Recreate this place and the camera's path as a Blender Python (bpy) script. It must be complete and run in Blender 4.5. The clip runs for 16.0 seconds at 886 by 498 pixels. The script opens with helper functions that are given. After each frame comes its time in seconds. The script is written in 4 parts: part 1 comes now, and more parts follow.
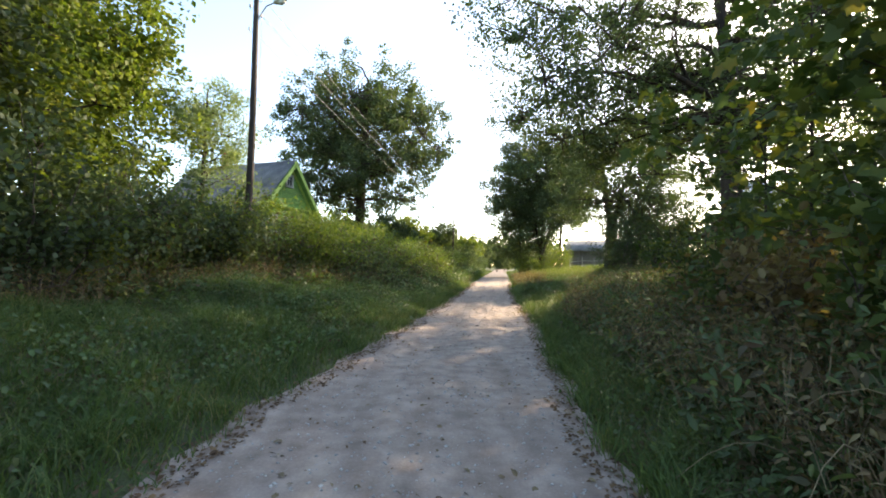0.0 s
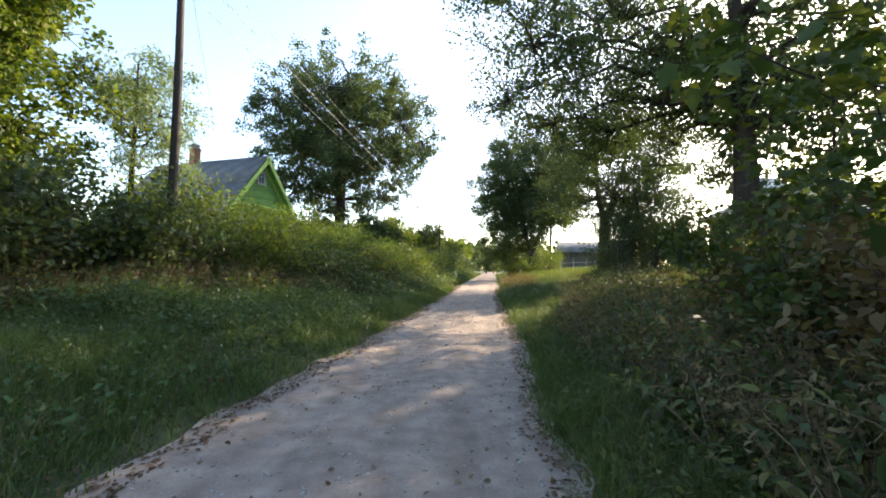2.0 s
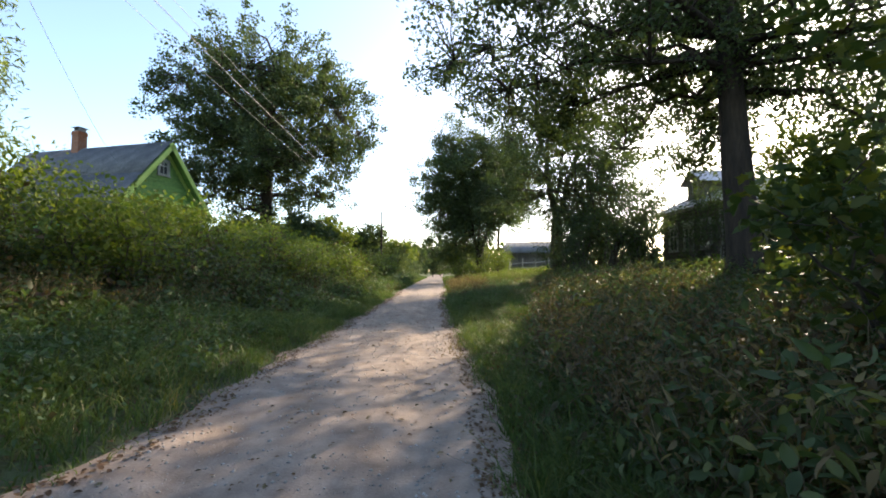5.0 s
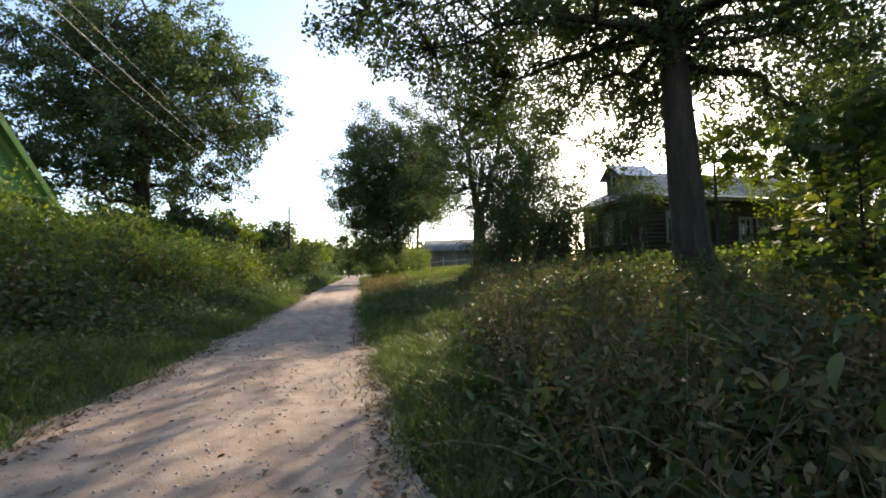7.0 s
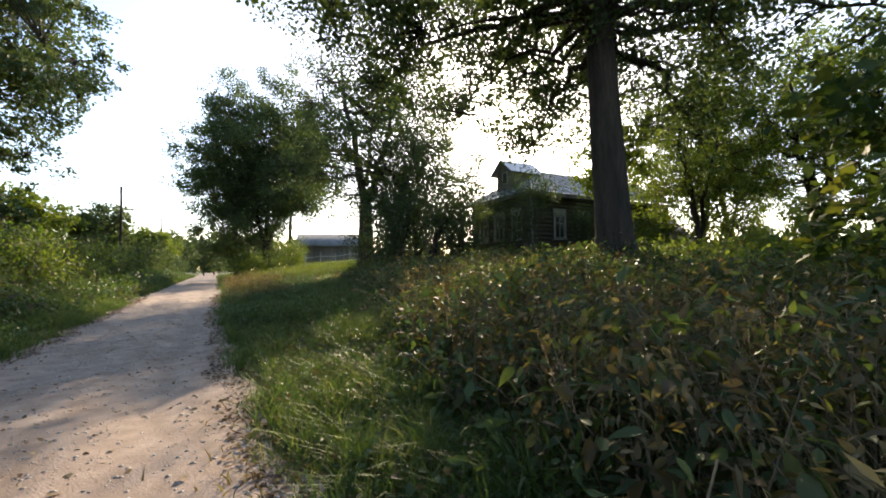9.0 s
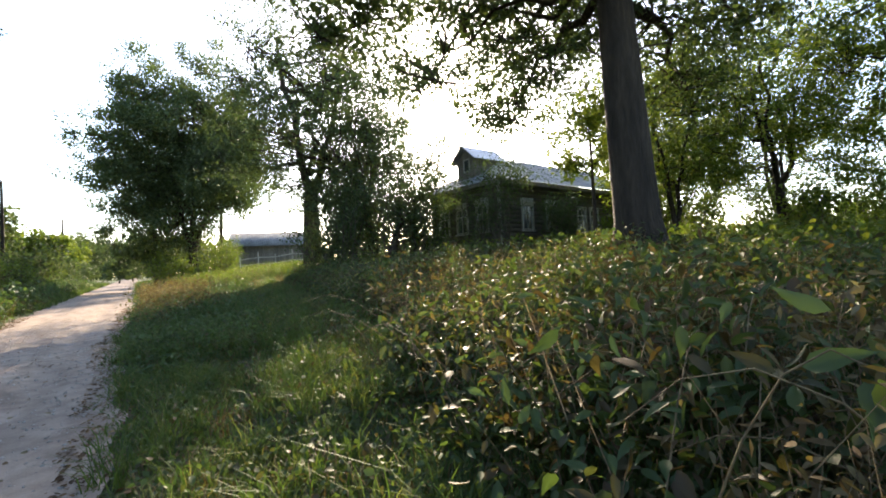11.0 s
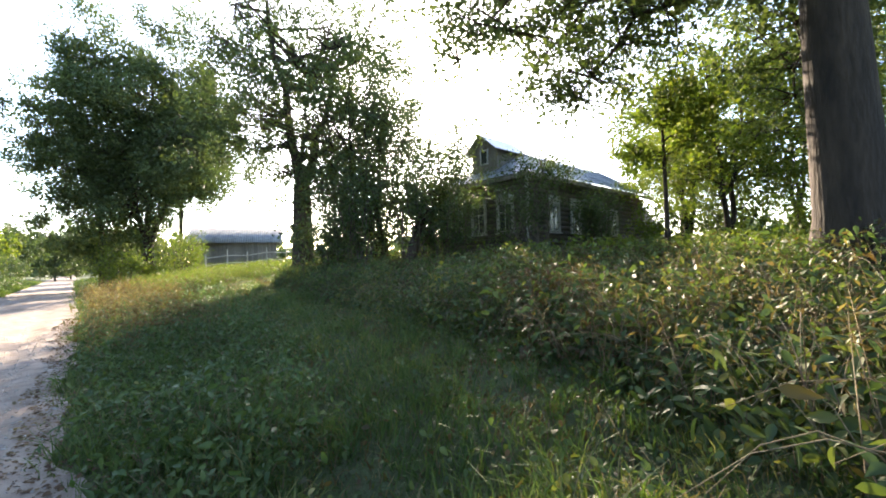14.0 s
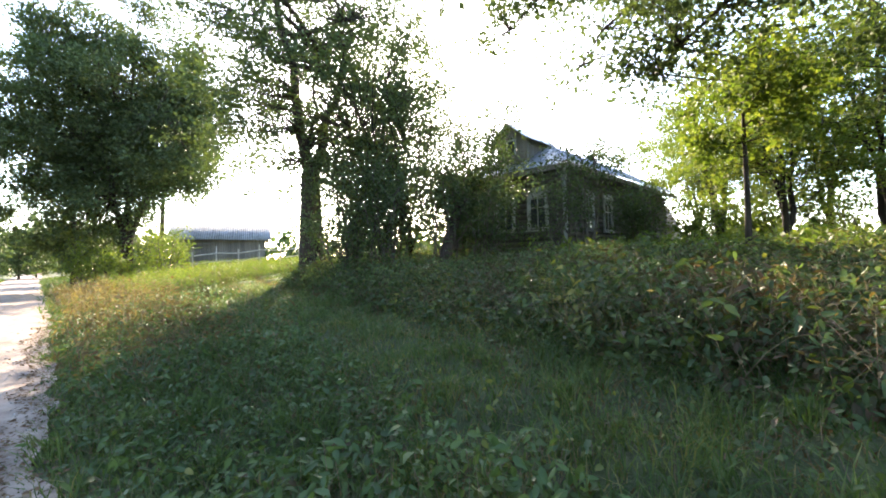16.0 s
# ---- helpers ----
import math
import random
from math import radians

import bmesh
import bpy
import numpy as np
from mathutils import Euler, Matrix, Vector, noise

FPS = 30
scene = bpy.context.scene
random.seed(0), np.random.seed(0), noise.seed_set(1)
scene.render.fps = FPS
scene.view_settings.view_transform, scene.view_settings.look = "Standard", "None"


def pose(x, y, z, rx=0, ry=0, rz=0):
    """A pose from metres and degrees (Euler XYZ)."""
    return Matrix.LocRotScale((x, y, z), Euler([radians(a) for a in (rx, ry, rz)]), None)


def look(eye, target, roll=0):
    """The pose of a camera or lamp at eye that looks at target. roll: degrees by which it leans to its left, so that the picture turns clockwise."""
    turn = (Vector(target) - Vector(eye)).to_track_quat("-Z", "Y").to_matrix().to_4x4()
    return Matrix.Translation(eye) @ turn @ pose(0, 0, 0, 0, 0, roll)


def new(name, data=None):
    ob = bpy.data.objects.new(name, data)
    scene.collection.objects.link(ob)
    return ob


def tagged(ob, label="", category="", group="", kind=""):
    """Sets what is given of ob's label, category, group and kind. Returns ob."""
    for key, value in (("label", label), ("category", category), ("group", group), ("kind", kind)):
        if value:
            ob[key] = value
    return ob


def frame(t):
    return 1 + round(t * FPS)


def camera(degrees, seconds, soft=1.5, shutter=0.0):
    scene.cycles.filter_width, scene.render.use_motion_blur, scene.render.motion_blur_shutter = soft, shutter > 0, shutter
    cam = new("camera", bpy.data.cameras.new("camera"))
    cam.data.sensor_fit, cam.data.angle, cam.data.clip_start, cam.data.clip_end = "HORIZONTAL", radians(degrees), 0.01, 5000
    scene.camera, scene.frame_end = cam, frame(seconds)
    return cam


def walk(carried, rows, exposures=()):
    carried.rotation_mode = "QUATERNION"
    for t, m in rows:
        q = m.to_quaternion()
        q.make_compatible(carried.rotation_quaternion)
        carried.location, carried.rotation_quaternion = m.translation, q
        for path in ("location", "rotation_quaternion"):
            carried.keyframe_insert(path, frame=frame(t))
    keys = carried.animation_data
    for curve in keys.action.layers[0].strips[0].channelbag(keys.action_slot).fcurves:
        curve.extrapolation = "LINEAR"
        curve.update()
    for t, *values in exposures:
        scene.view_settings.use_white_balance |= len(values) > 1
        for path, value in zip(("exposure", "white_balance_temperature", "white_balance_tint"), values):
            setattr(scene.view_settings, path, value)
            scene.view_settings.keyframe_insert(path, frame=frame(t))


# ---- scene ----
cam = camera(93.3, 16.0, soft=1.8)
PATH = [
    (0, (-0.046, 0.012, 1.565), (-0.021, 2.01, 1.637), 1.7),
    (0.5, (0.081, 0.593, 1.539), (0.126, 2.591, 1.621), 1.5),
    (1, (0.242, 1.174, 1.554), (0.29, 3.171, 1.636), 1.3),
    (1.5, (0.388, 1.787, 1.549), (0.447, 3.784, 1.634), 1.3),
    (2, (0.597, 2.461, 1.542), (0.668, 4.458, 1.629), 1.4),
    (2.5, (0.747, 3.103, 1.514), (0.846, 5.098, 1.605), 1.5),
    (3, (0.874, 3.73, 1.502), (1.005, 5.724, 1.596), 1.5),
    (3.5, (1.022, 4.343, 1.523), (1.188, 6.334, 1.613), 1.5),
    (4, (1.092, 4.893, 1.526), (1.303, 6.88, 1.618), 1.5),
    (4.2, (1.108, 5.116, 1.519), (1.34, 7.1, 1.614), 1.5),
    (6.3, (1.672, 7.808, 1.446), (2.203, 9.732, 1.561), -1.2),
    (6.5, (1.727, 8.031, 1.444), (2.302, 9.943, 1.55), -0.9),
    (7, (1.885, 8.695, 1.436), (2.583, 10.566, 1.54), -0.8),
    (7.5, (2.01, 9.401, 1.43), (2.846, 11.215, 1.522), -1.1),
    (8, (2.071, 10.046, 1.42), (3.051, 11.787, 1.508), -0.8),
    (8.5, (2.159, 10.613, 1.417), (3.265, 12.278, 1.5), -0.6),
    (9, (2.186, 11.164, 1.338), (3.404, 12.747, 1.423), -0.6),
    (9.2, (2.208, 11.405, 1.376), (3.468, 12.957, 1.453), -0.3),
    (11.3, (3.075, 14.099, 1.462), (4.516, 15.484, 1.524), -2.1),
    (11.5, (3.045, 14.387, 1.497), (4.501, 15.757, 1.563), -1.5),
    (12, (3.047, 15.029, 1.521), (4.524, 16.376, 1.59), -1.3),
    (12.5, (3.103, 15.676, 1.535), (4.594, 17.006, 1.606), -1.2),
    (13, (3.177, 16.327, 1.564), (4.684, 17.64, 1.638), -1.1),
    (13.5, (3.291, 17.014, 1.545), (4.816, 18.306, 1.618), -1.3),
    (14, (3.432, 17.658, 1.571), (4.973, 18.93, 1.634), -1.4),
    (14.5, (3.418, 18.311, 1.554), (4.98, 19.558, 1.617), -1.3),
    (15, (3.553, 19.053, 1.578), (5.127, 20.286, 1.643), -1.2),
    (15.5, (3.667, 19.707, 1.606), (5.252, 20.925, 1.668), -1.1),
    (16, (3.713, 20.411, 1.584), (5.31, 21.612, 1.646), -1.0),
]
walk(cam, [(t, look(eye, target, roll)) for t, eye, target, roll in PATH],
     exposures=((0, 2.2, 7650, 12), (4, 1.85, 7050, 12), (7, 1.55, 7300, 13), (9, 1.6, 7300, 13), (11.5, 2.2, 7100, 13), (13.5, 2.5, 7000, 13), (16, 2.95, 7000, 14)))

# ---- world and sun ----
SUN_AZ, SUN_EL = 47.0, 23.7
world = bpy.data.worlds.new("sky")
scene.world = world
world.use_nodes = True
wn = world.node_tree.nodes
sky = wn.new("ShaderNodeTexSky")
sky.sky_type, sky.sun_disc = "NISHITA", False
sky.sun_elevation, sky.sun_rotation = radians(SUN_EL), radians(SUN_AZ)
sky.dust_density, sky.ozone_density = 1.0, 2.5
wn["Background"].inputs["Strength"].default_value = 0.15
world.node_tree.links.new(sky.outputs["Color"], wn["Background"].inputs["Color"])
sun_dir = Vector((math.sin(radians(SUN_AZ)) * math.cos(radians(SUN_EL)), math.cos(radians(SUN_AZ)) * math.cos(radians(SUN_EL)), math.sin(radians(SUN_EL))))
sun = new("sun", bpy.data.lights.new("sun", "SUN"))
sun.data.energy, sun.data.angle, sun.data.color = 4.0, radians(0.53), (1.0, 0.86, 0.68)
sun.matrix_world = look(sun_dir * 60, (0, 0, 0))


# ---- materials ----
def mat(name, rough=0.8, metal=0.0):
    m = bpy.data.materials.new(name)
    m.use_nodes = True
    b = m.node_tree.nodes["Principled BSDF"]
    b.inputs["Roughness"].default_value, b.inputs["Metallic"].default_value = rough, metal
    return m, m.node_tree.nodes, m.node_tree.links, b


def ramp(nodes, stops):
    r = nodes.new("ShaderNodeValToRGB")
    e = r.color_ramp.elements
    while len(e) < len(stops):
        e.new(0.5)
    for k, (p, c) in enumerate(stops):
        e[k].position, e[k].color = p, (*c, 1)
    return r


def noise_tex(nodes, links, scale, detail=6, coords="Object", stretch=None):
    n = nodes.new("ShaderNodeTexNoise")
    n.inputs["Scale"].default_value, n.inputs["Detail"].default_value = scale, detail
    c = nodes.new("ShaderNodeTexCoord")
    if stretch:
        mp = nodes.new("ShaderNodeMapping")
        mp.inputs["Scale"].default_value = stretch
        links.new(c.outputs[coords], mp.inputs["Vector"])
        links.new(mp.outputs["Vector"], n.inputs["Vector"])
    else:
        links.new(c.outputs[coords], n.inputs["Vector"])
    return n


def mixc(nodes, links, fac, a, b, mode="MIX"):
    x = nodes.new("ShaderNodeMix")
    x.data_type, x.blend_type = "RGBA", mode
    for sock, val in ((x.inputs["Factor"], fac), (x.inputs["A"], a), (x.inputs["B"], b)):
        if isinstance(val, (int, float)):
            sock.default_value = val
        elif isinstance(val, tuple):
            sock.default_value = (*val, 1)
        else:
            links.new(val, sock)
    return x.outputs["Result"]


def bumped(nodes, links, bsdf, height, strength=0.4, distance=0.02):
    bp = nodes.new("ShaderNodeBump")
    bp.inputs["Strength"].default_value, bp.inputs["Distance"].default_value = strength, distance
    links.new(height, bp.inputs["Height"])
    links.new(bp.outputs["Normal"], bsdf.inputs["Normal"])


def surface(name, dark, light, scale, rough=0.85, fine=40, bump=0.4, dist=0.01, stretch=None, metal=0.0, vary=0.0):
    """Two scales of colour, fine relief, and a little change from piece to piece."""
    m, n, l, b = mat(name, rough, metal)
    big, small = noise_tex(n, l, scale, 5, stretch=stretch), noise_tex(n, l, fine, 8, stretch=stretch)
    r = ramp(n, [(0.3, dark), (0.7, light)])
    l.new(big.outputs["Fac"], r.inputs["Fac"])
    r2 = ramp(n, [(0.3, (0.62, 0.62, 0.62)), (0.7, (1.2, 1.2, 1.2))])
    l.new(small.outputs["Fac"], r2.inputs["Fac"])
    c = mixc(n, l, 1.0, r.outputs["Color"], r2.outputs["Color"], "MULTIPLY")
    if vary:
        info = n.new("ShaderNodeObjectInfo")
        r3 = ramp(n, [(0.0, (1 - vary,) * 3), (1.0, (1 + vary * 0.6,) * 3)])
        l.new(info.outputs["Random"], r3.inputs["Fac"])
        c = mixc(n, l, 1.0, c, r3.outputs["Color"], "MULTIPLY")
    l.new(c, b.inputs["Base Color"])
    bumped(n, l, b, small.outputs["Fac"], bump, dist)
    return m


def leafy(name, stops, through_light=0.34, rough=0.6, gloss=0.22):
    """Leaves: colour changes from leaf to leaf and from patch to patch, and light passes through."""
    m, n, l, b = mat(name, max(rough, 0.45))
    b.inputs["Specular IOR Level"].default_value = gloss
    g = n.new("ShaderNodeNewGeometry")
    nt = noise_tex(n, l, 0.6, 3)
    ad = n.new("ShaderNodeMath")
    ad.operation = "MULTIPLY_ADD"
    l.new(nt.outputs["Fac"], ad.inputs[0])
    ad.inputs[1].default_value = 0.9
    half = n.new("ShaderNodeMath")
    half.operation = "MULTIPLY_ADD"
    l.new(g.outputs["Random Per Island"], half.inputs[0])
    half.inputs[1].default_value, half.inputs[2].default_value = 0.7, -0.3
    l.new(half.outputs[0], ad.inputs[2])
    r = ramp(n, stops)
    l.new(ad.outputs[0], r.inputs["Fac"])
    l.new(r.outputs["Color"], b.inputs["Base Color"])
    t = n.new("ShaderNodeBsdfTranslucent")
    warm = mixc(n, l, 1.0, r.outputs["Color"], (1.3, 1.38, 0.58), "MULTIPLY")
    l.new(warm, t.inputs["Color"])
    mx = n.new("ShaderNodeMixShader")
    mx.inputs[0].default_value = through_light
    l.new(b.outputs[0], mx.inputs[1])
    l.new(t.outputs[0], mx.inputs[2])
    l.new(mx.outputs[0], n["Material Output"].inputs["Surface"])
    return m


M_OAK = leafy("oak_leaves", [(0.0, (0.045, 0.066, 0.032)), (0.55, (0.066, 0.096, 0.044)), (1.0, (0.115, 0.14, 0.058))])
# yellow-green brightened in the colour itself, for foliage standing in the sun
M_LIME = leafy("bright_leaves", [(0.0, (0.06, 0.10, 0.016)), (0.5, (0.105, 0.145, 0.032)), (1.0, (0.19, 0.205, 0.045))], 0.42)
M_DARK = leafy("dark_leaves", [(0.0, (0.048, 0.07, 0.036)), (0.6, (0.07, 0.10, 0.048)), (1.0, (0.115, 0.14, 0.055))], 0.36)
M_WILLOW = leafy("willow_leaves", [(0.0, (0.10, 0.14, 0.07)), (0.6, (0.16, 0.21, 0.11)), (1.0, (0.22, 0.27, 0.14))], 0.4)
M_AUTUMN = leafy("yellowing_leaves", [(0.0, (0.035, 0.06, 0.022)), (0.6, (0.068, 0.098, 0.03)), (0.86, (0.14, 0.14, 0.032)), (1.0, (0.26, 0.13, 0.035))], 0.38)
M_WEED = leafy("weed_leaves", [(0.0, (0.10, 0.055, 0.03)), (0.24, (0.07, 0.06, 0.028)), (0.38, (0.05, 0.078, 0.03)), (0.7, (0.075, 0.115, 0.042)), (0.86, (0.13, 0.15, 0.045)), (1.0, (0.24, 0.21, 0.07))], 0.36, 0.55, 0.32)
M_HERB = leafy("herb_leaves", [(0.0, (0.035, 0.06, 0.022)), (0.5, (0.065, 0.112, 0.038)), (1.0, (0.12, 0.17, 0.055))], 0.34, 0.5, 0.32)
M_DRY = leafy("dry_weeds", [(0.0, (0.085, 0.05, 0.026)), (0.5, (0.15, 0.108, 0.055)), (1.0, (0.27, 0.22, 0.12))], 0.35, 0.8)
M_GRASS = leafy("grass_blades", [(0.0, (0.04, 0.075, 0.024)), (0.5, (0.072, 0.118, 0.036)), (0.75, (0.115, 0.15, 0.05)), (0.92, (0.2, 0.18, 0.085)), (1.0, (0.3, 0.25, 0.13))], 0.4, 0.55)
M_LITTER = leafy("fallen_leaves", [(0.0, (0.06, 0.034, 0.02)), (0.55, (0.12, 0.07, 0.04)), (0.9, (0.2, 0.13, 0.07)), (1.0, (0.34, 0.23, 0.11))], 0.15, 0.8)
M_BARK = surface("bark", (0.018, 0.012, 0.008), (0.062, 0.043, 0.028), 3, 0.95, 14, 0.9, 0.05, (1, 1, 0.22))
M_TWIG = surface("twig_bark", (0.05, 0.04, 0.03), (0.12, 0.10, 0.075), 5, 0.95, 30, 0.4)
M_STEM = surface("weed_stems", (0.10, 0.06, 0.03), (0.22, 0.17, 0.08), 4, 0.8)
M_POLE = surface("tarred_pole", (0.014, 0.010, 0.008), (0.045, 0.03, 0.023), 2, 0.8, 30, 0.5, 0.01, (6, 6, 0.4))
M_CONC = surface("concrete", (0.28, 0.27, 0.25), (0.42, 0.41, 0.38), 4, 0.9)
M_STEEL = surface("galvanised_steel", (0.35, 0.36, 0.37), (0.5, 0.5, 0.5), 5, 0.45, 60, 0.1, 0.002, metal=0.8)
M_WIRE = surface("aluminium_wire", (0.16, 0.16, 0.16), (0.28, 0.28, 0.28), 5, 0.6, 60, 0.1, 0.001, metal=0.5)
M_PORC = surface("white_porcelain", (0.6, 0.6, 0.58), (0.75, 0.75, 0.72), 9, 0.3)
M_LAMPGLASS = surface("lamp_glass", (0.5, 0.5, 0.48), (0.65, 0.65, 0.62), 9, 0.2)
M_GREEN = surface("green_painted_boards", (0.11, 0.24, 0.055), (0.20, 0.36, 0.09), 1.5, 0.7, 30, 0.3, 0.004, (1, 4, 4), vary=0.18)
M_TRIM = surface("yellow_green_trim", (0.36, 0.50, 0.10), (0.50, 0.62, 0.16), 2, 0.65, 30, 0.2, 0.004, vary=0.1)
M_SLATE = surface("grey_corrugated_sheet", (0.10, 0.10, 0.105), (0.20, 0.195, 0.19), 1.2, 0.9, 18, 0.4, 0.01, vary=0.12)
M_BRICK = surface("chimney_brick", (0.30, 0.10, 0.055), (0.44, 0.19, 0.10), 6, 0.9, 40, 0.4, vary=0.25)
M_MORTAR = surface("mortar", (0.30, 0.28, 0.25), (0.42, 0.40, 0.36), 8, 0.95)
M_LOG = surface("weathered_logs", (0.04, 0.032, 0.027), (0.11, 0.092, 0.075), 1.5, 0.9, 22, 0.6, 0.012, (0.5, 5, 5), vary=0.25)
M_LOGEND = surface("log_ends", (0.14, 0.11, 0.08), (0.25, 0.20, 0.15), 8, 0.9, 30)
M_TIN = surface("weathered_tin_roof", (0.28, 0.30, 0.32), (0.48, 0.50, 0.52), 1.0, 0.42, 16, 0.25, 0.006, metal=0.55, vary=0.12)
M_OLDWHITE = surface("flaking_white_paint", (0.26, 0.26, 0.24), (0.46, 0.45, 0.41), 4, 0.8, 40, 0.4, 0.003)
M_BARNWOOD = surface("grey_barn_boards", (0.14, 0.12, 0.10), (0.27, 0.24, 0.20), 1.2, 0.9, 20, 0.5, 0.006, (4, 4, 0.5), vary=0.25)
M_POST = surface("pale_fence_wood", (0.32, 0.29, 0.24), (0.5, 0.46, 0.38), 3, 0.85, 30, 0.4, 0.005)
M_ASBEST = surface("pale_barn_roof", (0.20, 0.20, 0.20), (0.32, 0.32, 0.31), 1.0, 0.9, 18, 0.4, vary=0.1)
M_STONE = surface("road_stones", (0.22, 0.20, 0.18), (0.46, 0.43, 0.39), 9, 0.9)
m_gl, n_, l_, b_ = mat("window_glass", 0.05)
b_.inputs["Base Color"].default_value = (0.03, 0.035, 0.04, 1)
M_GLASS = m_gl

# ---- lie of the land ----
LEFT = ((-60, -9), (-10, -3.2), (0, -2.15), (5, -1.75), (10, -0.75), (15, 0.05), (24, 1.4), (43, 4.1), (57, 6.2), (100, 13), (170, 24), (400, 62))
RIGHT = ((-60, -5), (-10, 0.3), (0, 1.0), (5, 1.5), (10, 2.45), (15, 3.1), (22.5, 4.0), (32, 5.6), (40, 7.0), (65, 10.9), (100, 16.5), (170, 28), (400, 67))
WEEDS = ((-30, 1.2), (-5, 1.6), (3, 2.1), (6, 2.6), (11, 3.3), (15, 4.6), (17, 5.5), (19, 7.1), (25, 9.2), (34, 12.4), (60, 26))
HEDGE = ((-30, -8.5), (0, -7.0), (10, -5.9), (13, -5.3), (16, -3.0), (18, -1.6), (25, 0.2), (40, 2.9), (60, 5.2), (100, 11.5))
TRACK = ((14, 3.8), (20, 6.0), (25, 8.2), (34, 11.4), (44, 15.5), (60, 22))


def along(table, y):
    return np.interp(y, [p[0] for p in table], [p[1] for p in table])


def soft(a):
    a = np.clip(a, 0, 1)
    return a * a * (3 - 2 * a)


def land(x, y):
    x, y = np.asarray(x, float), np.asarray(y, float)
    dl, dr = along(LEFT, y) - x, x - along(RIGHT, y)
    near = 1 - soft((np.abs(y - 20) - 70) / 120)
    bank = 0.55 * soft(dl / 4.5) + 1.5 * soft((dl - 3.0) / 6.5) * soft((y - 6) / 14)
    rise = 0.25 * soft(dr / 3) + 0.9 * soft((dr - 1) / 10) * soft((y - 4) / 16) + 0.5 * soft((dr - 9) / 14)
    z = np.where(dl > 0, bank, np.where(dr > 0, rise, 0.0)) * near
    off = soft(np.maximum(dl, dr) / 1.2)
    z = z + off * (0.06 * np.sin(x * 1.7 + 0.6 * y) * np.sin(y * 1.3 - 0.4 * x) + 0.05 * np.sin(x * 4.1 + y * 3.3) + 0.03)
    mid = (along(LEFT, y) + along(RIGHT, y)) / 2
    w = np.clip((along(RIGHT, y) - along(LEFT, y)) / 2, 0.5, 9)
    u = (x - mid) / w
    z = z + np.where(np.abs(u) < 1, -0.035 * np.exp(-((np.abs(u) - 0.5) / 0.16) ** 2) + 0.02 * (1 - u * u) + 0.012 * np.sin(y * 2.1 + 3 * u) * np.sin(y * 0.9), 0)
    ruts = np.abs(np.abs(x - along(TRACK, y)) - 0.75)
    z = z - 0.09 * np.exp(-(ruts / 0.22) ** 2) * ((y > 16) & (y < 60))
    return z


# ---- mesh helpers ----
def fast_mesh(name, verts, tris, material):
    """A mesh from arrays: verts (n, 3) and triangles (m, 3)."""
    me = bpy.data.meshes.new(name)
    verts, tris = np.asarray(verts, np.float32), np.asarray(tris, np.int32)
    me.vertices.add(len(verts))
    me.vertices.foreach_set("co", verts.ravel())
    me.loops.add(tris.size)
    me.loops.foreach_set("vertex_index", tris.ravel())
    me.polygons.add(len(tris))
    me.polygons.foreach_set("loop_start", np.arange(0, tris.size, 3, dtype=np.int32))
    me.polygons.foreach_set("loop_total", np.full(len(tris), 3, np.int32))
    me.update(calc_edges=True)
    me.materials.append(material)
    return me


def part(name, bm, material, parent, label=""):
    me = bm
    if isinstance(bm, bmesh.types.BMesh):
        me = bpy.data.meshes.new(name)
        bm.to_mesh(me)
        bm.free()
        me.materials.append(material)
    ob = new(name, me)
    ob.parent = parent
    return tagged(ob, label)


def thing(name, m, label, category, group="", kind=""):
    ob = new(name)
    ob.matrix_world = m
    return tagged(ob, label, category, group, kind)


def box(bm, x0, x1, y0, y1, z0, z1, bevel=0.0, m=None):
    r = bmesh.ops.create_cube(bm, size=1)
    vs = r["verts"]
    for v in vs:
        v.co = Vector((x0 + (v.co.x + 0.5) * (x1 - x0), y0 + (v.co.y + 0.5) * (y1 - y0), z0 + (v.co.z + 0.5) * (z1 - z0)))
    if bevel:
        es = list({e for v in vs for e in v.link_edges})
        r2 = bmesh.ops.bevel(bm, geom=es, offset=bevel, segments=1, affect="EDGES")
        vs = list({v for f in r2["faces"] for v in f.verts} | {v for v in vs if v.is_valid})
    if m is not None:
        for v in vs:
            v.co = m @ v.co
    return vs


def rod(bm, a, b, r0, r1=None, sides=8):
    a, b = Vector(a), Vector(b)
    r1 = r0 if r1 is None else r1
    m = Matrix.Translation((a + b) / 2) @ (b - a).to_track_quat("Z", "Y").to_matrix().to_4x4()
    bmesh.ops.create_cone(bm, cap_ends=True, segments=sides, radius1=r0, radius2=r1, depth=(b - a).length, matrix=m)


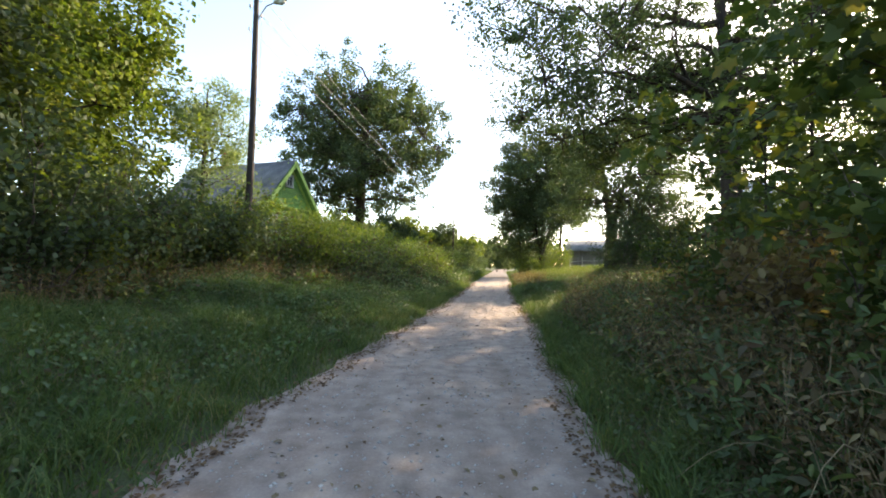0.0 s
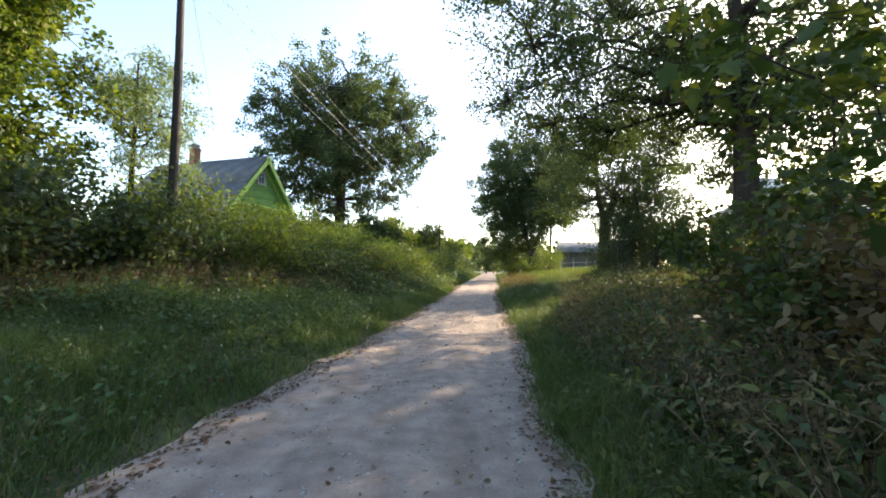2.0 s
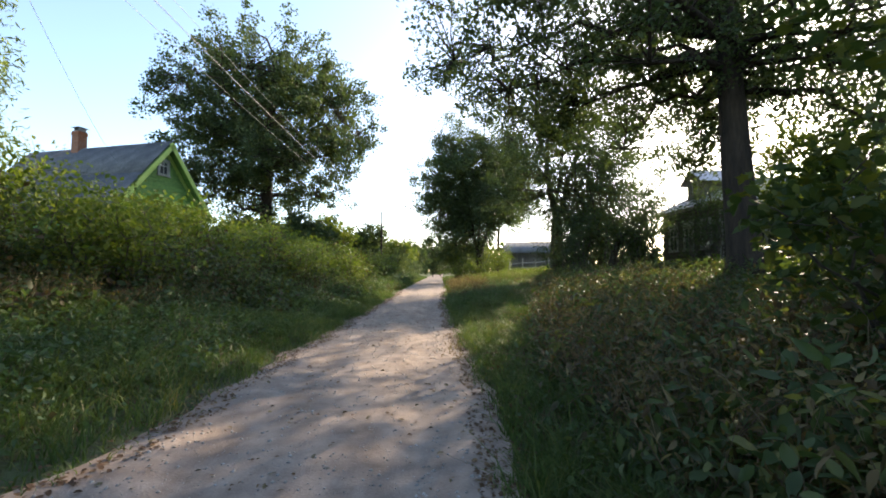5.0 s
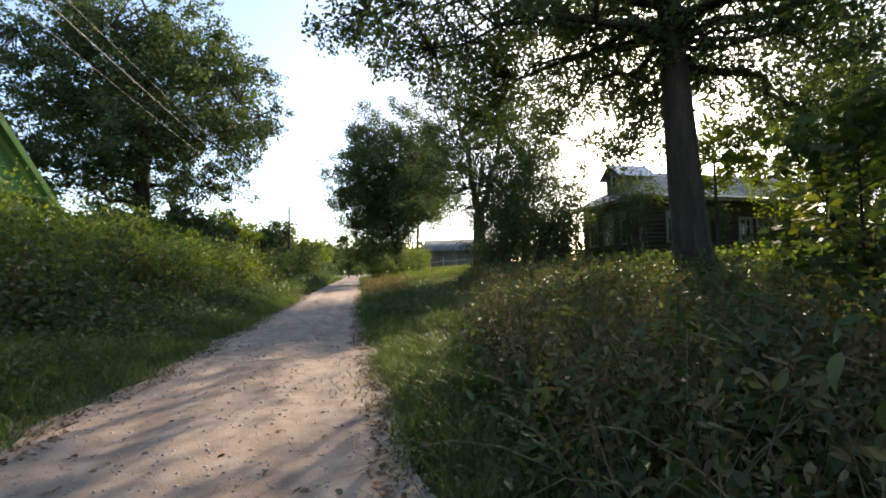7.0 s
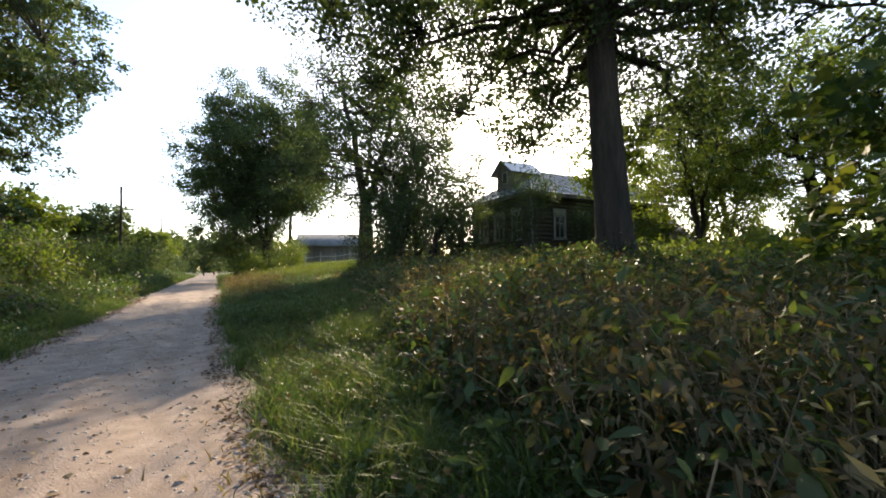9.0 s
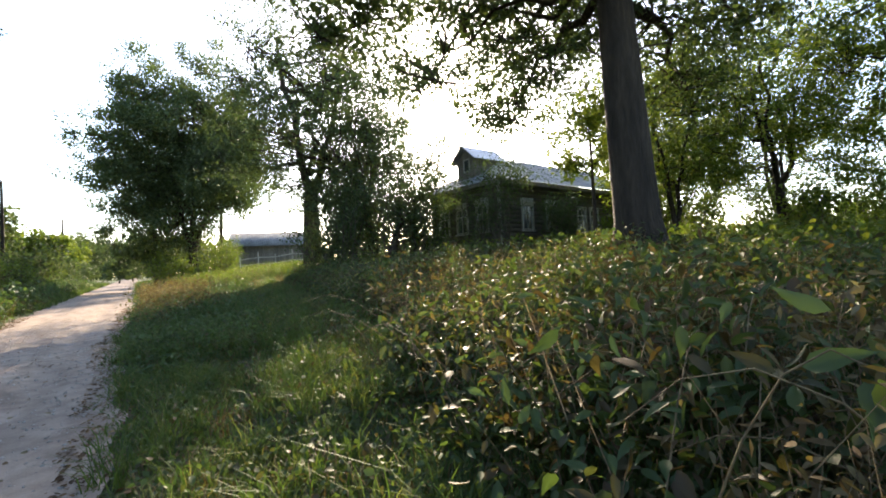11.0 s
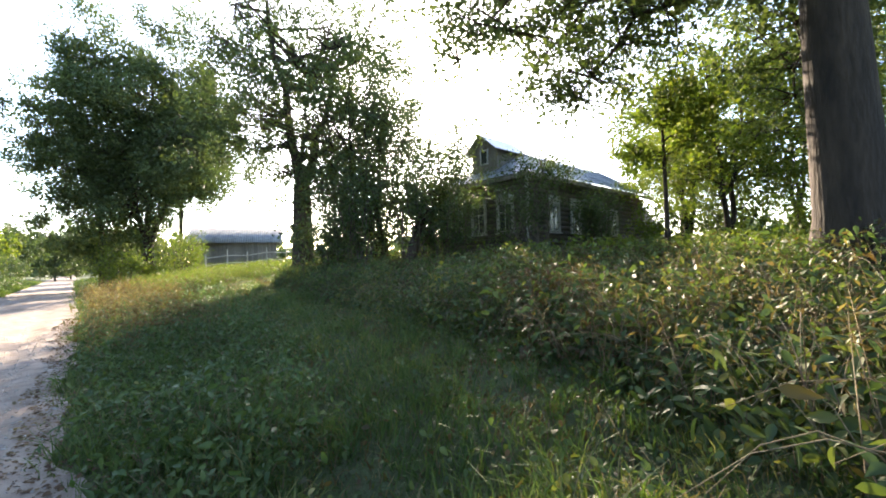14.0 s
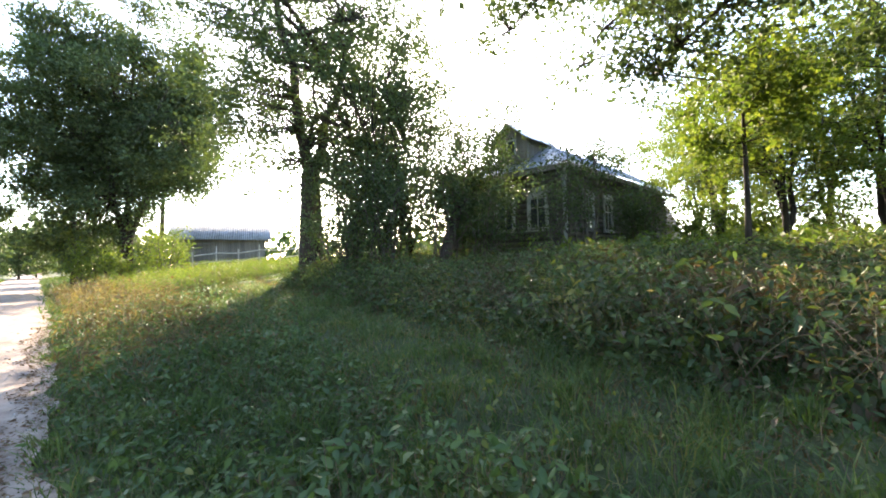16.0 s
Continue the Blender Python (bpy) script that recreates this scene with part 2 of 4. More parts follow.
def tubes(paths, sides=6):
    """Tapered tubes along polylines: paths of (points (k, 3), radii (k,))."""
    V, F, base = [], [], 0
    ang = np.linspace(0, 2 * np.pi, sides, endpoint=False)
    for p, r in paths:
        p, r = np.asarray(p, float), np.asarray(r, float)
        k = len(p)
        d = np.gradient(p, axis=0)
        d /= np.linalg.norm(d, axis=1, keepdims=True) + 1e-9
        ref = np.where(np.abs(d[:, 2:3]) > 0.9, [[1.0, 0, 0]], [[0, 0, 1.0]])
        s = np.cross(d, ref)
        s /= np.linalg.norm(s, axis=1, keepdims=True) + 1e-9
        u = np.cross(s, d)
        ring = p[:, None] + r[:, None, None] * (np.cos(ang)[None, :, None] * s[:, None] + np.sin(ang)[None, :, None] * u[:, None])
        V.append(ring.reshape(-1, 3))
        i = np.arange(k - 1)[:, None] * sides
        j = np.arange(sides)[None, :]
        a, b = base + i + j, base + i + (j + 1) % sides
        F.append(np.stack([a, b, b + sides], -1).reshape(-1, 3))
        F.append(np.stack([a, b + sides, a + sides], -1).reshape(-1, 3))
        base += k * sides
    return np.concatenate(V), np.concatenate(F)


DIAMOND = (((0, 0, 0), (0.36, 0.45, 0.10), (0, 1, -0.06), (-0.36, 0.45, 0.10)), ((0, 1, 2), (0, 2, 3)))
NARROW = (((0, 0, 0), (0.13, 0.45, 0.03), (0, 1, -0.10), (-0.13, 0.45, 0.03)), ((0, 1, 2), (0, 2, 3)))
OVATE = (((0, 0, 0), (0.28, 0.22, 0.07), (0.27, 0.6, 0.06), (0, 1, -0.12), (-0.27, 0.6, 0.06), (-0.28, 0.22, 0.07), (0, 0.45, 0)),
         ((0, 1, 6), (1, 2, 6), (2, 3, 6), (3, 4, 6), (4, 5, 6), (5, 0, 6)))
LANCE = (((0, 0, 0), (0.17, 0.2, 0.05), (0.19, 0.45, 0.05), (0.10, 0.75, 0.0), (0, 1, -0.14), (-0.10, 0.75, 0.0), (-0.19, 0.45, 0.05), (-0.17, 0.2, 0.05), (0, 0.45, -0.01)),
         tuple((k, (k + 1) % 8, 8) for k in range(8)))
LOBED = (((0, 0, 0), (0.30, -0.05, 0.03), (0.24, 0.16, 0.02), (0.52, 0.42, 0.06), (0.24, 0.50, 0.02), (0.22, 0.72, 0.02), (0, 1, -0.10),
          (-0.22, 0.72, 0.02), (-0.24, 0.50, 0.02), (-0.52, 0.42, 0.06), (-0.24, 0.16, 0.02), (-0.30, -0.05, 0.03), (0, 0.38, -0.02)),
         tuple((k, (k + 1) % 12, 12) for k in range(12)))


def unit(v):
    return v / (np.linalg.norm(v, axis=-1, keepdims=True) + 1e-9)


def leaves(rng, P, size, shape, up=0.6, hang=0.0):
    """Leaves at P: size (n,), facing partly upwards, each with its own turn; hang lets the tips droop."""
    n = len(P)
    tv, tf = np.array(shape[0], float), np.array(shape[1])
    nor = unit(rng.normal(size=(n, 3)) + [0, 0, up * 2])
    ax = rng.normal(size=(n, 3)) + [0, 0, -hang * 2]
    ax = unit(ax - (ax * nor).sum(1, keepdims=True) * nor)
    sd = np.cross(ax, nor)
    s = np.asarray(size)[:, None, None]
    V = P[:, None] + s * (tv[None, :, 0:1] * sd[:, None] + tv[None, :, 1:2] * ax[:, None] + tv[None, :, 2:3] * nor[:, None])
    F = tf[None] + (np.arange(n) * len(tv))[:, None, None]
    return V.reshape(-1, 3), F.reshape(-1, 3)


def curve_pts(a, b, sag, k, rng, wob):
    t = np.linspace(0, 1, k)[:, None]
    p = a + (b - a) * t
    p[:, 2] += sag * 4 * (t * (1 - t))[:, 0]
    w = rng.normal(size=(k, 3)) * wob
    w[0] = w[-1] = 0
    return p + w


def tree(name, x, y, height, trunk_r, crown, label, leaf_mat, seed, clumps=260, per=90, leaf=0.13, spread=0.55, shape=DIAMOND,
         limbs=16, first=0.3, stems=(), up=0.5, hang=0.1, sides=10, hollow=2.0, category="tree", group="", lean=(0, 0), lobe=1.4, per_lobe=3.5, bark=None, solid_limbs=False, boughs=()):
    """A tree: crown = (dx, dy, z, rx, ry, rz) from its base; stems = ((top dx, dy, z, start height, radius), ...) for forked trunks;
    boughs = ((start height, tip dx, dy, z, clumps), ...) for long low limbs with hanging sprays."""
    rng = np.random.default_rng(seed)
    z0 = float(land(x, y))
    ob = thing(name, pose(x, y, z0), label, category, group)
    cx, cy, cz, rx, ry, rz = crown
    lobes = []
    n_lobes = max(9, int(clumps / per_lobe))
    for q in range(n_lobes):
        d = unit(rng.normal(size=3))
        r = 0.95 * rng.random() ** (1 / (1 + hollow))
        lobes.append((np.array([cx, cy, cz]) + d * r * np.array([rx, ry, rz]) * (0.72 + 0.2 * rng.random()), 0.55 + 0.7 * rng.random()))
    lobe_r = lobe * (rx * ry * rz / n_lobes) ** (1 / 3)
    C = []
    while len(C) < clumps:
        c0, s0 = lobes[rng.integers(n_lobes)]
        q = c0 + unit(rng.normal(size=3)) * rng.random() ** 0.4 * lobe_r * s0 * np.array([1.15, 1.15, 0.75])
        if q[2] > 0.25:
            C.append(q)
    bough_pts = []
    for s0, bx, by, bz, m in boughs:
        pts = curve_pts(np.array([0, 0, s0]), np.array([bx, by, bz]), 0.10 * math.hypot(bx, by), 9, rng, 0.12)
        bough_pts.append(pts)
        for _ in range(m):
            q = pts[rng.integers(3, 9)] + rng.normal(size=3) * [0.8, 0.8, 0.35] + [0, 0, -0.7 * rng.random() ** 2]
            C.append(q)
    C = np.array(C)
    tubes_ = []
    top = np.array([cx * 0.7 + lean[0], cy * 0.7 + lean[1], min(height * 0.88, cz + rz * 0.6)])
    trunks = []
    k = 14
    t = np.linspace(0, 1, k)
    main = np.outer(t, top) + np.column_stack([0.06 * trunk_r * 10 * np.sin(t * 5 + seed), 0.06 * trunk_r * 10 * np.sin(t * 4 + 2 * seed), np.zeros(k)]) * t[:, None] * 0.6
    main[0, 2] = -0.25
    rad = trunk_r * (1 - 0.72 * t ** 1.1) * (1 + 0.55 * np.exp(-t * height / 0.5))
    if stems:
        s0 = stems[0][3]
        cut = max(2, int(np.searchsorted(main[:, 2], s0)) + 1)
        fork = np.array([0, 0, s0])
        tl = np.linspace(0, 1, 6)[:, None]
        tubes_.append((tl * (fork - [0, 0, -0.3]) + [0, 0, -0.3] * (1 - tl), trunk_r * np.linspace(1.35, 0.95, 6)))
        for dx, dy, z, s, rr in stems:
            e = np.array([dx, dy, z])
            pts = curve_pts(fork + [0, 0, s - s0 - 0.15], e, -0.25, 8, rng, 0.1)
            trunks.append(pts)
            tubes_.append((pts, rr * np.linspace(1, 0.3, 8)))
    else:
        trunks.append(main)
        tubes_.append((main, rad))
    thick = [tubes_[:]]
    thin_t, anchors = [], []
    for tr in trunks:
        anchors.append(tr[len(tr) // 3:])
    for pts in bough_pts:
        v2, f2 = tubes([(pts, trunk_r * 0.3 * np.linspace(1, 0.12, 9))], 8)
        part("bough", fast_mesh("bough", v2, f2, bark or M_BARK), None, ob, "long dark low bough")
        anchors.append(pts[2:])
    order = rng.permutation(clumps)[:limbs]
    for c in C[order]:
        tr = trunks[rng.integers(len(trunks))]
        hz = np.clip((c[2] - 0.25 * np.hypot(c[0] - cx * 0.5, c[1] - cy * 0.5)), first * height, top[2] * 0.97)
        a = tr[np.argmin(np.abs(tr[:, 2] - hz))]
        pts = curve_pts(a, c, 0.05 * np.linalg.norm(c - a), 8, rng, 0.04 * np.linalg.norm(c - a))
        thin_t.append((pts, max(trunk_r * (0.36 if len(thin_t) < 9 else 0.2), 0.012) * np.linspace(1, 0.1, 8)))
        anchors.append(pts[2:])
    A = np.concatenate(anchors)
    for c in C:
        a = A[np.argmin(((A - c) ** 2).sum(1) + 4 * np.maximum(A[:, 2] - c[2], 0))]
        if np.linalg.norm(a - c) > 0.05:
            thin_t.append((curve_pts(a, c, 0.06, 4, rng, 0.05), max(0.03 * trunk_r + 0.006, 0.008) * np.array([1.6, 1.1, 0.7, 0.3])))
    v1, f1 = tubes(thick[0], sides)
    me = fast_mesh("trunk", v1, f1, bark or M_BARK)
    me.polygons.foreach_set("use_smooth", np.ones(len(f1), bool))
    part("trunk", me, None, ob)
    if solid_limbs:
        for pts, rr in thin_t[:limbs]:
            v2, f2 = tubes([(pts, rr)], 7)
            part("limb", fast_mesh("limb", v2, f2, bark or M_BARK), None, ob)
    v2, f2 = tubes(thin_t[limbs:] if solid_limbs else thin_t, 5)
    tagged(part("branchwork", fast_mesh("branchwork", v2, f2, bark or M_BARK), None, ob), kind="stuff")
    P = np.repeat(C, per, 0)
    ball = unit(rng.normal(size=P.shape)) * (rng.random(len(P)) ** 0.45)[:, None]
    P = P + ball * spread * 1.3 * [1, 1, 0.85] * np.repeat(0.6 + 0.8 * rng.random(len(C)), per)[:, None]
    P = P[P[:, 2] > 0.1]
    v, f = leaves(rng, P, leaf * (0.65 + 0.7 * rng.random(len(P))), shape, up, hang)
    part("crown", fast_mesh("crown", v, f, leaf_mat), None, ob)
    return ob


def shrub(name, x, y, height, radius, label, leaf_mat, seed, n=2600, leaf=0.09, shape=DIAMOND, stems=9, category="shrub", group="", up=0.4, narrow=0.0):
    """A bush: several stems fanning from the ground, with leaves along them."""
    rng = np.random.default_rng(seed)
    ob = thing(name, pose(x, y, float(land(x, y))), label, category, group)
    paths, P = [], []
    for k in range(stems):
        a = rng.random() * 6.283
        r = radius * (0.25 + 0.75 * rng.random())
        tip = np.array([math.cos(a) * r, math.sin(a) * r, height * (0.6 + 0.4 * rng.random()) * (1 - 0.25 * (r / radius) ** 2)])
        st = np.array([math.cos(a), math.sin(a), 0]) * radius * 0.15
        st[2] = -0.1
        pts = curve_pts(st, tip, 0.08 * height, 7, rng, 0.04 * height)
        paths.append((pts, 0.012 * height ** 0.7 * np.linspace(1.2, 0.25, 7)))
        for j in range(5):
            c = pts[rng.integers(2, 7)]
            e = c + rng.normal(size=3) * radius * 0.3 + [0, 0, 0.1 * height]
            paths.append((curve_pts(c, e, 0.02, 4, rng, 0.02), 0.006 * height ** 0.5 * np.array([1.0, 0.8, 0.6, 0.3])))
            m = n // (stems * 5)
            tt = rng.random((m, 1))
            P.append(c + (e - c) * tt + rng.normal(size=(m, 3)) * radius * 0.17)
    P = np.concatenate(P)
    P = P[P[:, 2] > 0.05]
    v, f = tubes(paths, 5)
    tagged(part("stemwork", fast_mesh("stemwork", v, f, M_TWIG), None, ob), kind="stuff")
    v, f = leaves(rng, P, leaf * (0.6 + 0.8 * rng.random(len(P))), shape, up, 0.25)
    part("foliage", fast_mesh("foliage", v, f, leaf_mat), None, ob)
    return ob


# ---- ground and road ----
def ground_material():
    m, n, l, b = mat("verge_soil_and_turf", 0.95)
    a, c, d = noise_tex(n, l, 0.35, 4), noise_tex(n, l, 5, 8), noise_tex(n, l, 45, 6)
    r = ramp(n, [(0.25, (0.055, 0.045, 0.028)), (0.45, (0.05, 0.06, 0.022)), (0.62, (0.07, 0.095, 0.028)), (0.8, (0.13, 0.12, 0.05))])
    l.new(c.outputs["Fac"], r.inputs["Fac"])
    col = mixc(n, l, a.outputs["Fac"], r.outputs["Color"], (0.07, 0.09, 0.03))
    l.new(col, b.inputs["Base Color"])
    bumped(n, l, b, d.outputs["Fac"], 0.9, 0.04)
    return m


def road_material():
    m, n, l, b = mat("dry_gravel_road", 0.92)
    big, mid, fine = noise_tex(n, l, 0.5, 5), noise_tex(n, l, 4.0, 7), noise_tex(n, l, 60, 6)
    grit = n.new("ShaderNodeTexVoronoi")
    grit.inputs["Scale"].default_value = 38
    tc = n.new("ShaderNodeTexCoord")
    l.new(tc.outputs["Object"], grit.inputs["Vector"])
    r = ramp(n, [(0.3, (0.24, 0.185, 0.15)), (0.55, (0.33, 0.265, 0.22)), (0.75, (0.41, 0.335, 0.28))])
    l.new(mid.outputs["Fac"], r.inputs["Fac"])
    r2 = ramp(n, [(0.3, (0.82, 0.8, 0.78)), (0.7, (1.08, 1.05, 1.0))])
    l.new(big.outputs["Fac"], r2.inputs["Fac"])
    c = mixc(n, l, 1.0, r.outputs["Color"], r2.outputs["Color"], "MULTIPLY")
    r3 = ramp(n, [(0.05, (1.25, 1.25, 1.25)), (0.3, (0.98, 0.98, 0.98)), (0.75, (0.72, 0.71, 0.70))])
    l.new(grit.outputs["Distance"], r3.inputs["Fac"])
    c = mixc(n, l, 0.32, c, mixc(n, l, 1.0, c, r3.outputs["Color"], "MULTIPLY"))
    streak = noise_tex(n, l, 1.6, 6, stretch=(1.6, 0.35, 1))
    r4 = ramp(n, [(0.35, (0.78, 0.75, 0.72)), (0.55, (1.0, 1.0, 1.0)), (0.7, (1.12, 1.1, 1.06))])
    l.new(streak.outputs["Fac"], r4.inputs["Fac"])
    c = mixc(n, l, 1.0, c, r4.outputs["Color"], "MULTIPLY")
    l.new(c, b.inputs["Base Color"])
    add = n.new("ShaderNodeMath")
    add.operation = "ADD"
    l.new(mid.outputs["Fac"], add.inputs[0])
    l.new(fine.outputs["Fac"], add.inputs[1])
    bumped(n, l, b, add.outputs[0], 0.55, 0.014)
    return m


def edge_l(y):
    return along(LEFT, y) + 0.10 * np.sin(y * 1.9) * np.sin(y * 0.7 + 1) + 0.05 * np.sin(y * 5.3)


def edge_r(y):
    return along(RIGHT, y) + 0.10 * np.sin(y * 1.6 + 2) * np.sin(y * 0.8) + 0.05 * np.sin(y * 4.7)


def sheet(name, ys, cols, material, sink=0.0):
    """A sheet whose cross lines run over the values that cols gives for each y."""
    X = np.stack([cols(y) for y in ys])
    Y = np.repeat(ys[:, None], X.shape[1], 1)
    Z = land(X, Y) + sink
    V = np.stack([X, Y, Z], -1).reshape(-1, 3)
    a = (np.arange(len(ys) - 1)[:, None] * X.shape[1] + np.arange(X.shape[1] - 1)[None]).ravel()
    w = X.shape[1]
    F = np.concatenate([np.stack([a, a + 1, a + w + 1], -1), np.stack([a, a + w + 1, a + w], -1)])
    me = fast_mesh(name, V, F, material)
    me.polygons.foreach_set("use_smooth", np.ones(len(F), bool))
    return new(name, me)


YS = np.concatenate([np.array([-900.0, -300, -120, -60, -30]), np.arange(-15, 60, 0.25), np.arange(60, 140, 2.0), np.array([150.0, 180, 230, 300, 400, 600, 900])])
OUT = np.concatenate([np.arange(0, 14, 0.25), np.arange(14, 50, 1.0), np.array([60.0, 80, 120, 200, 350, 900])])


def ground_cols(y):
    l, r = edge_l(y), edge_r(y)
    return np.concatenate([l - OUT[::-1], np.linspace(l, r, 5)[1:-1], r + OUT])


ground = sheet("ground", YS, ground_cols, ground_material(), -0.03)
tagged(ground, "uneven grassy ground with a bank and verges", "ground", kind="structure")
road = sheet("road", YS[4:-3], lambda y: np.linspace(edge_l(y) - 0.12, edge_r(y) + 0.12, 25), road_material(), 0.0)
tagged(road, "pale dry gravel village road with shallow wheel ruts", "road", kind="structure")

# ---- trees ----
tree("oak_tree", 12.15, 16.85, 21, 0.47, (-0.8, 1.0, 10.2, 12.0, 11.2, 7.4), "huge old oak with a dark bare trunk and wide crown", M_OAK, 11,
     clumps=1400, per=58, leaf=0.135, spread=0.48, limbs=46, first=0.3, per_lobe=9, sides=18, hollow=1.2, lobe=1.02, solid_limbs=True,
     boughs=((6.6, -6.5, 2.5, 6.6, 46), (7.0, -3.5, 6.5, 6.4, 46), (6.2, 3.5, 5.5, 5.4, 40), (6.0, 6.5, 0.5, 5.0, 34), (7.4, -8.5, -2.0, 7.4, 46), (7.4, 2.5, 9.2, 7.4, 44), (7.4, 5.2, 8.0, 7.0, 40), (6.8, 4.0, -5.0, 5.8, 30)))
tree("oak_tree", -9.4, 49.3, 27, 0.66, (0.6, 0, 13.8, 12.0, 11.0, 12.4), "tall broad oak standing alone behind the green house", M_OAK, 23,
     clumps=1500, per=60, leaf=0.25, spread=0.58, per_lobe=5, limbs=40, first=0.15, sides=12, hollow=1.6, lobe=1.3, solid_limbs=True)
tree("forked_tree", 15.0, 36.2, 17, 0.42, (0.3, 0, 9.4, 7.6, 6.6, 7.2), "old tree with a forked trunk beside the grassy track", M_DARK, 31,
     clumps=760, per=58, leaf=0.14, spread=0.52, limbs=26, first=0.3, sides=12, lobe=1.3, solid_limbs=True,
     stems=((-1.6, 0.3, 13.5, 4.3, 0.28), (2.2, -0.4, 12.0, 4.3, 0.26), (0.8, 0.5, 10.5, 6.0, 0.12)))
tree("dense_tree", 14.2, 57.0, 23, 0.34, (-0.3, 0, 12.0, 8.9, 6.8, 11.6), "tall dense dark leafy tree beside the road", M_DARK, 41,
     clumps=1350, per=72, leaf=0.2, spread=0.72, limbs=30, first=0.12, lobe=1.35, per_lobe=5, solid_limbs=True,
     stems=((-2.6, 0.2, 15.0, 2.6, 0.22), (2.8, -0.5, 13.0, 2.6, 0.20), (0.4, 0.6, 17.0, 2.6, 0.22)))
tree("alder_tree", 12.0, 60.5, 17, 0.2, (-0.5, 0, 8.6, 5.0, 4.6, 8.4), "slim grey-green tree at the road edge", M_DARK, 43,
     clumps=460, per=76, leaf=0.2, spread=0.6, limbs=16, first=0.1)
# leaf colour carries the light: M_LIME for sunlit crowns, M_DARK for shaded ones
for k, (x, y, h, r) in enumerate(((-11.5, 10.5, 11.5, 4.2), (-9.8, 6.2, 9.5, 3.4), (-13.5, 14.5, 11, 4.2), (-12, 2.5, 10, 4.0))):
    tree("leafy_tree", x, y, h, 0.2, (0.3, 0, h * 0.5, r, r, h * 0.5), "leafy tree with foliage to the ground, sunlit or shaded in leaf colour", M_LIME if k in (0, 2) else M_DARK, 50 + k,
         clumps=330, per=90, leaf=0.16, spread=0.46, limbs=22, first=0.06, group="trees behind the verge")
tree("willow_tree", -10.0, 17.6, 8, 0.12, (0, 0, 4.6, 2.6, 2.4, 3.4), "silvery willow with narrow grey-green leaves", M_WILLOW, 60,
     clumps=120, per=95, leaf=0.17, spread=0.42, shape=NARROW, limbs=22, first=0.1, up=0.1)
for k, (x, y, h, r, tr) in enumerate(((24, 19.5, 10, 3.6, 0.14), (28.5, 16, 11, 4.2, 0.2), (31, 22, 11, 4.2, 0.2), (26, 11.5, 11, 4.4, 0.2), (36, 17, 12, 4.6, 0.2),
                                      (20, 8.5, 9.5, 3.8, 0.16), (33, 9, 12, 5, 0.2), (42, 24, 12, 5, 0.2), (17.5, 3.5, 9.5, 3.6, 0.16))):
    tree("garden_tree", x, y, h, tr, (0, 0, h * 0.6, r * 1.15, r * 1.15, h * 0.5), "sunlit garden tree with several crooked dark stems", M_LIME, 70 + k,
         clumps=260, per=84, leaf=0.13, spread=0.46, limbs=16, first=0.12, group="garden trees",
         stems=((-1.2, 0.4, h * 0.7, 1.0, tr * 0.8), (1.3, -0.5, h * 0.75, 1.0, tr * 0.8), (0.2, 1.1, h * 0.8, 1.0, tr * 0.7)))
tree("young_tree", 18.2, 20.6, 6.5, 0.09, (0, 0, 4.4, 1.9, 1.9, 2.4), "slender young tree with bright green leaves", M_LIME, 90,
     clumps=60, per=70, leaf=0.15, spread=0.4, limbs=12, first=0.3)
for k, (x, y, h, r) in enumerate(((15.9, 31.2, 9.4, 2.5), (14.8, 33.4, 8.6, 2.3), (17.5, 28.9, 7.6, 2.2), (16.9, 33.0, 10.0, 2.4))):
    tree("thicket_tree", x, y, h, 0.07, (0, 0, h * 0.52, r, r, h * 0.5), "thin many-stemmed tree beside the log house", M_DARK, 95 + k,
         clumps=180, per=48, leaf=0.105, spread=0.42, limbs=20, first=0.1, group="thicket trees",
         stems=((-0.8, 0.3, h * 0.75, 0.3, 0.05), (0.8, -0.3, h * 0.8, 0.3, 0.05), (0.1, 0.7, h * 0.85, 0.3, 0.05), (0.4, -0.8, h * 0.6, 0.3, 0.04)))
tree("alder_tree", 18.2, 62.5, 18, 0.22, (0.6, 0, 12.0, 5.6, 4.6, 6.4), "slim tree with a high crown near the barn", M_DARK, 44,
     clumps=400, per=72, leaf=0.2, spread=0.65, limbs=16, first=0.35)
# maples by the road
for k, (x, y, h, r, tr) in enumerate(((4.2, 3.6, 6.0, 1.7, 0.05), (5.2, 5.8, 7.0, 1.9, 0.06), (6.6, 8.4, 7.0, 2.0, 0.06), (5.2, 2.2, 6.5, 2.0, 0.06), (7.6, 5.6, 7.5, 2.3, 0.07), (8.3, 11.6, 3.7, 0.9, 0.04))):
    tree("young_maple", x, y, h, tr * 0.6, (0, 0, h * 0.55, r, r, h * 0.48), "young maple with large lobed leaves turning yellow", M_AUTUMN, 100 + k,
         clumps=88 if k in (0, 3) else 36, per=21, leaf=0.17, spread=0.36, shape=LOBED, limbs=16, first=0.2, group="young maples", up=0.7, hang=0.4)

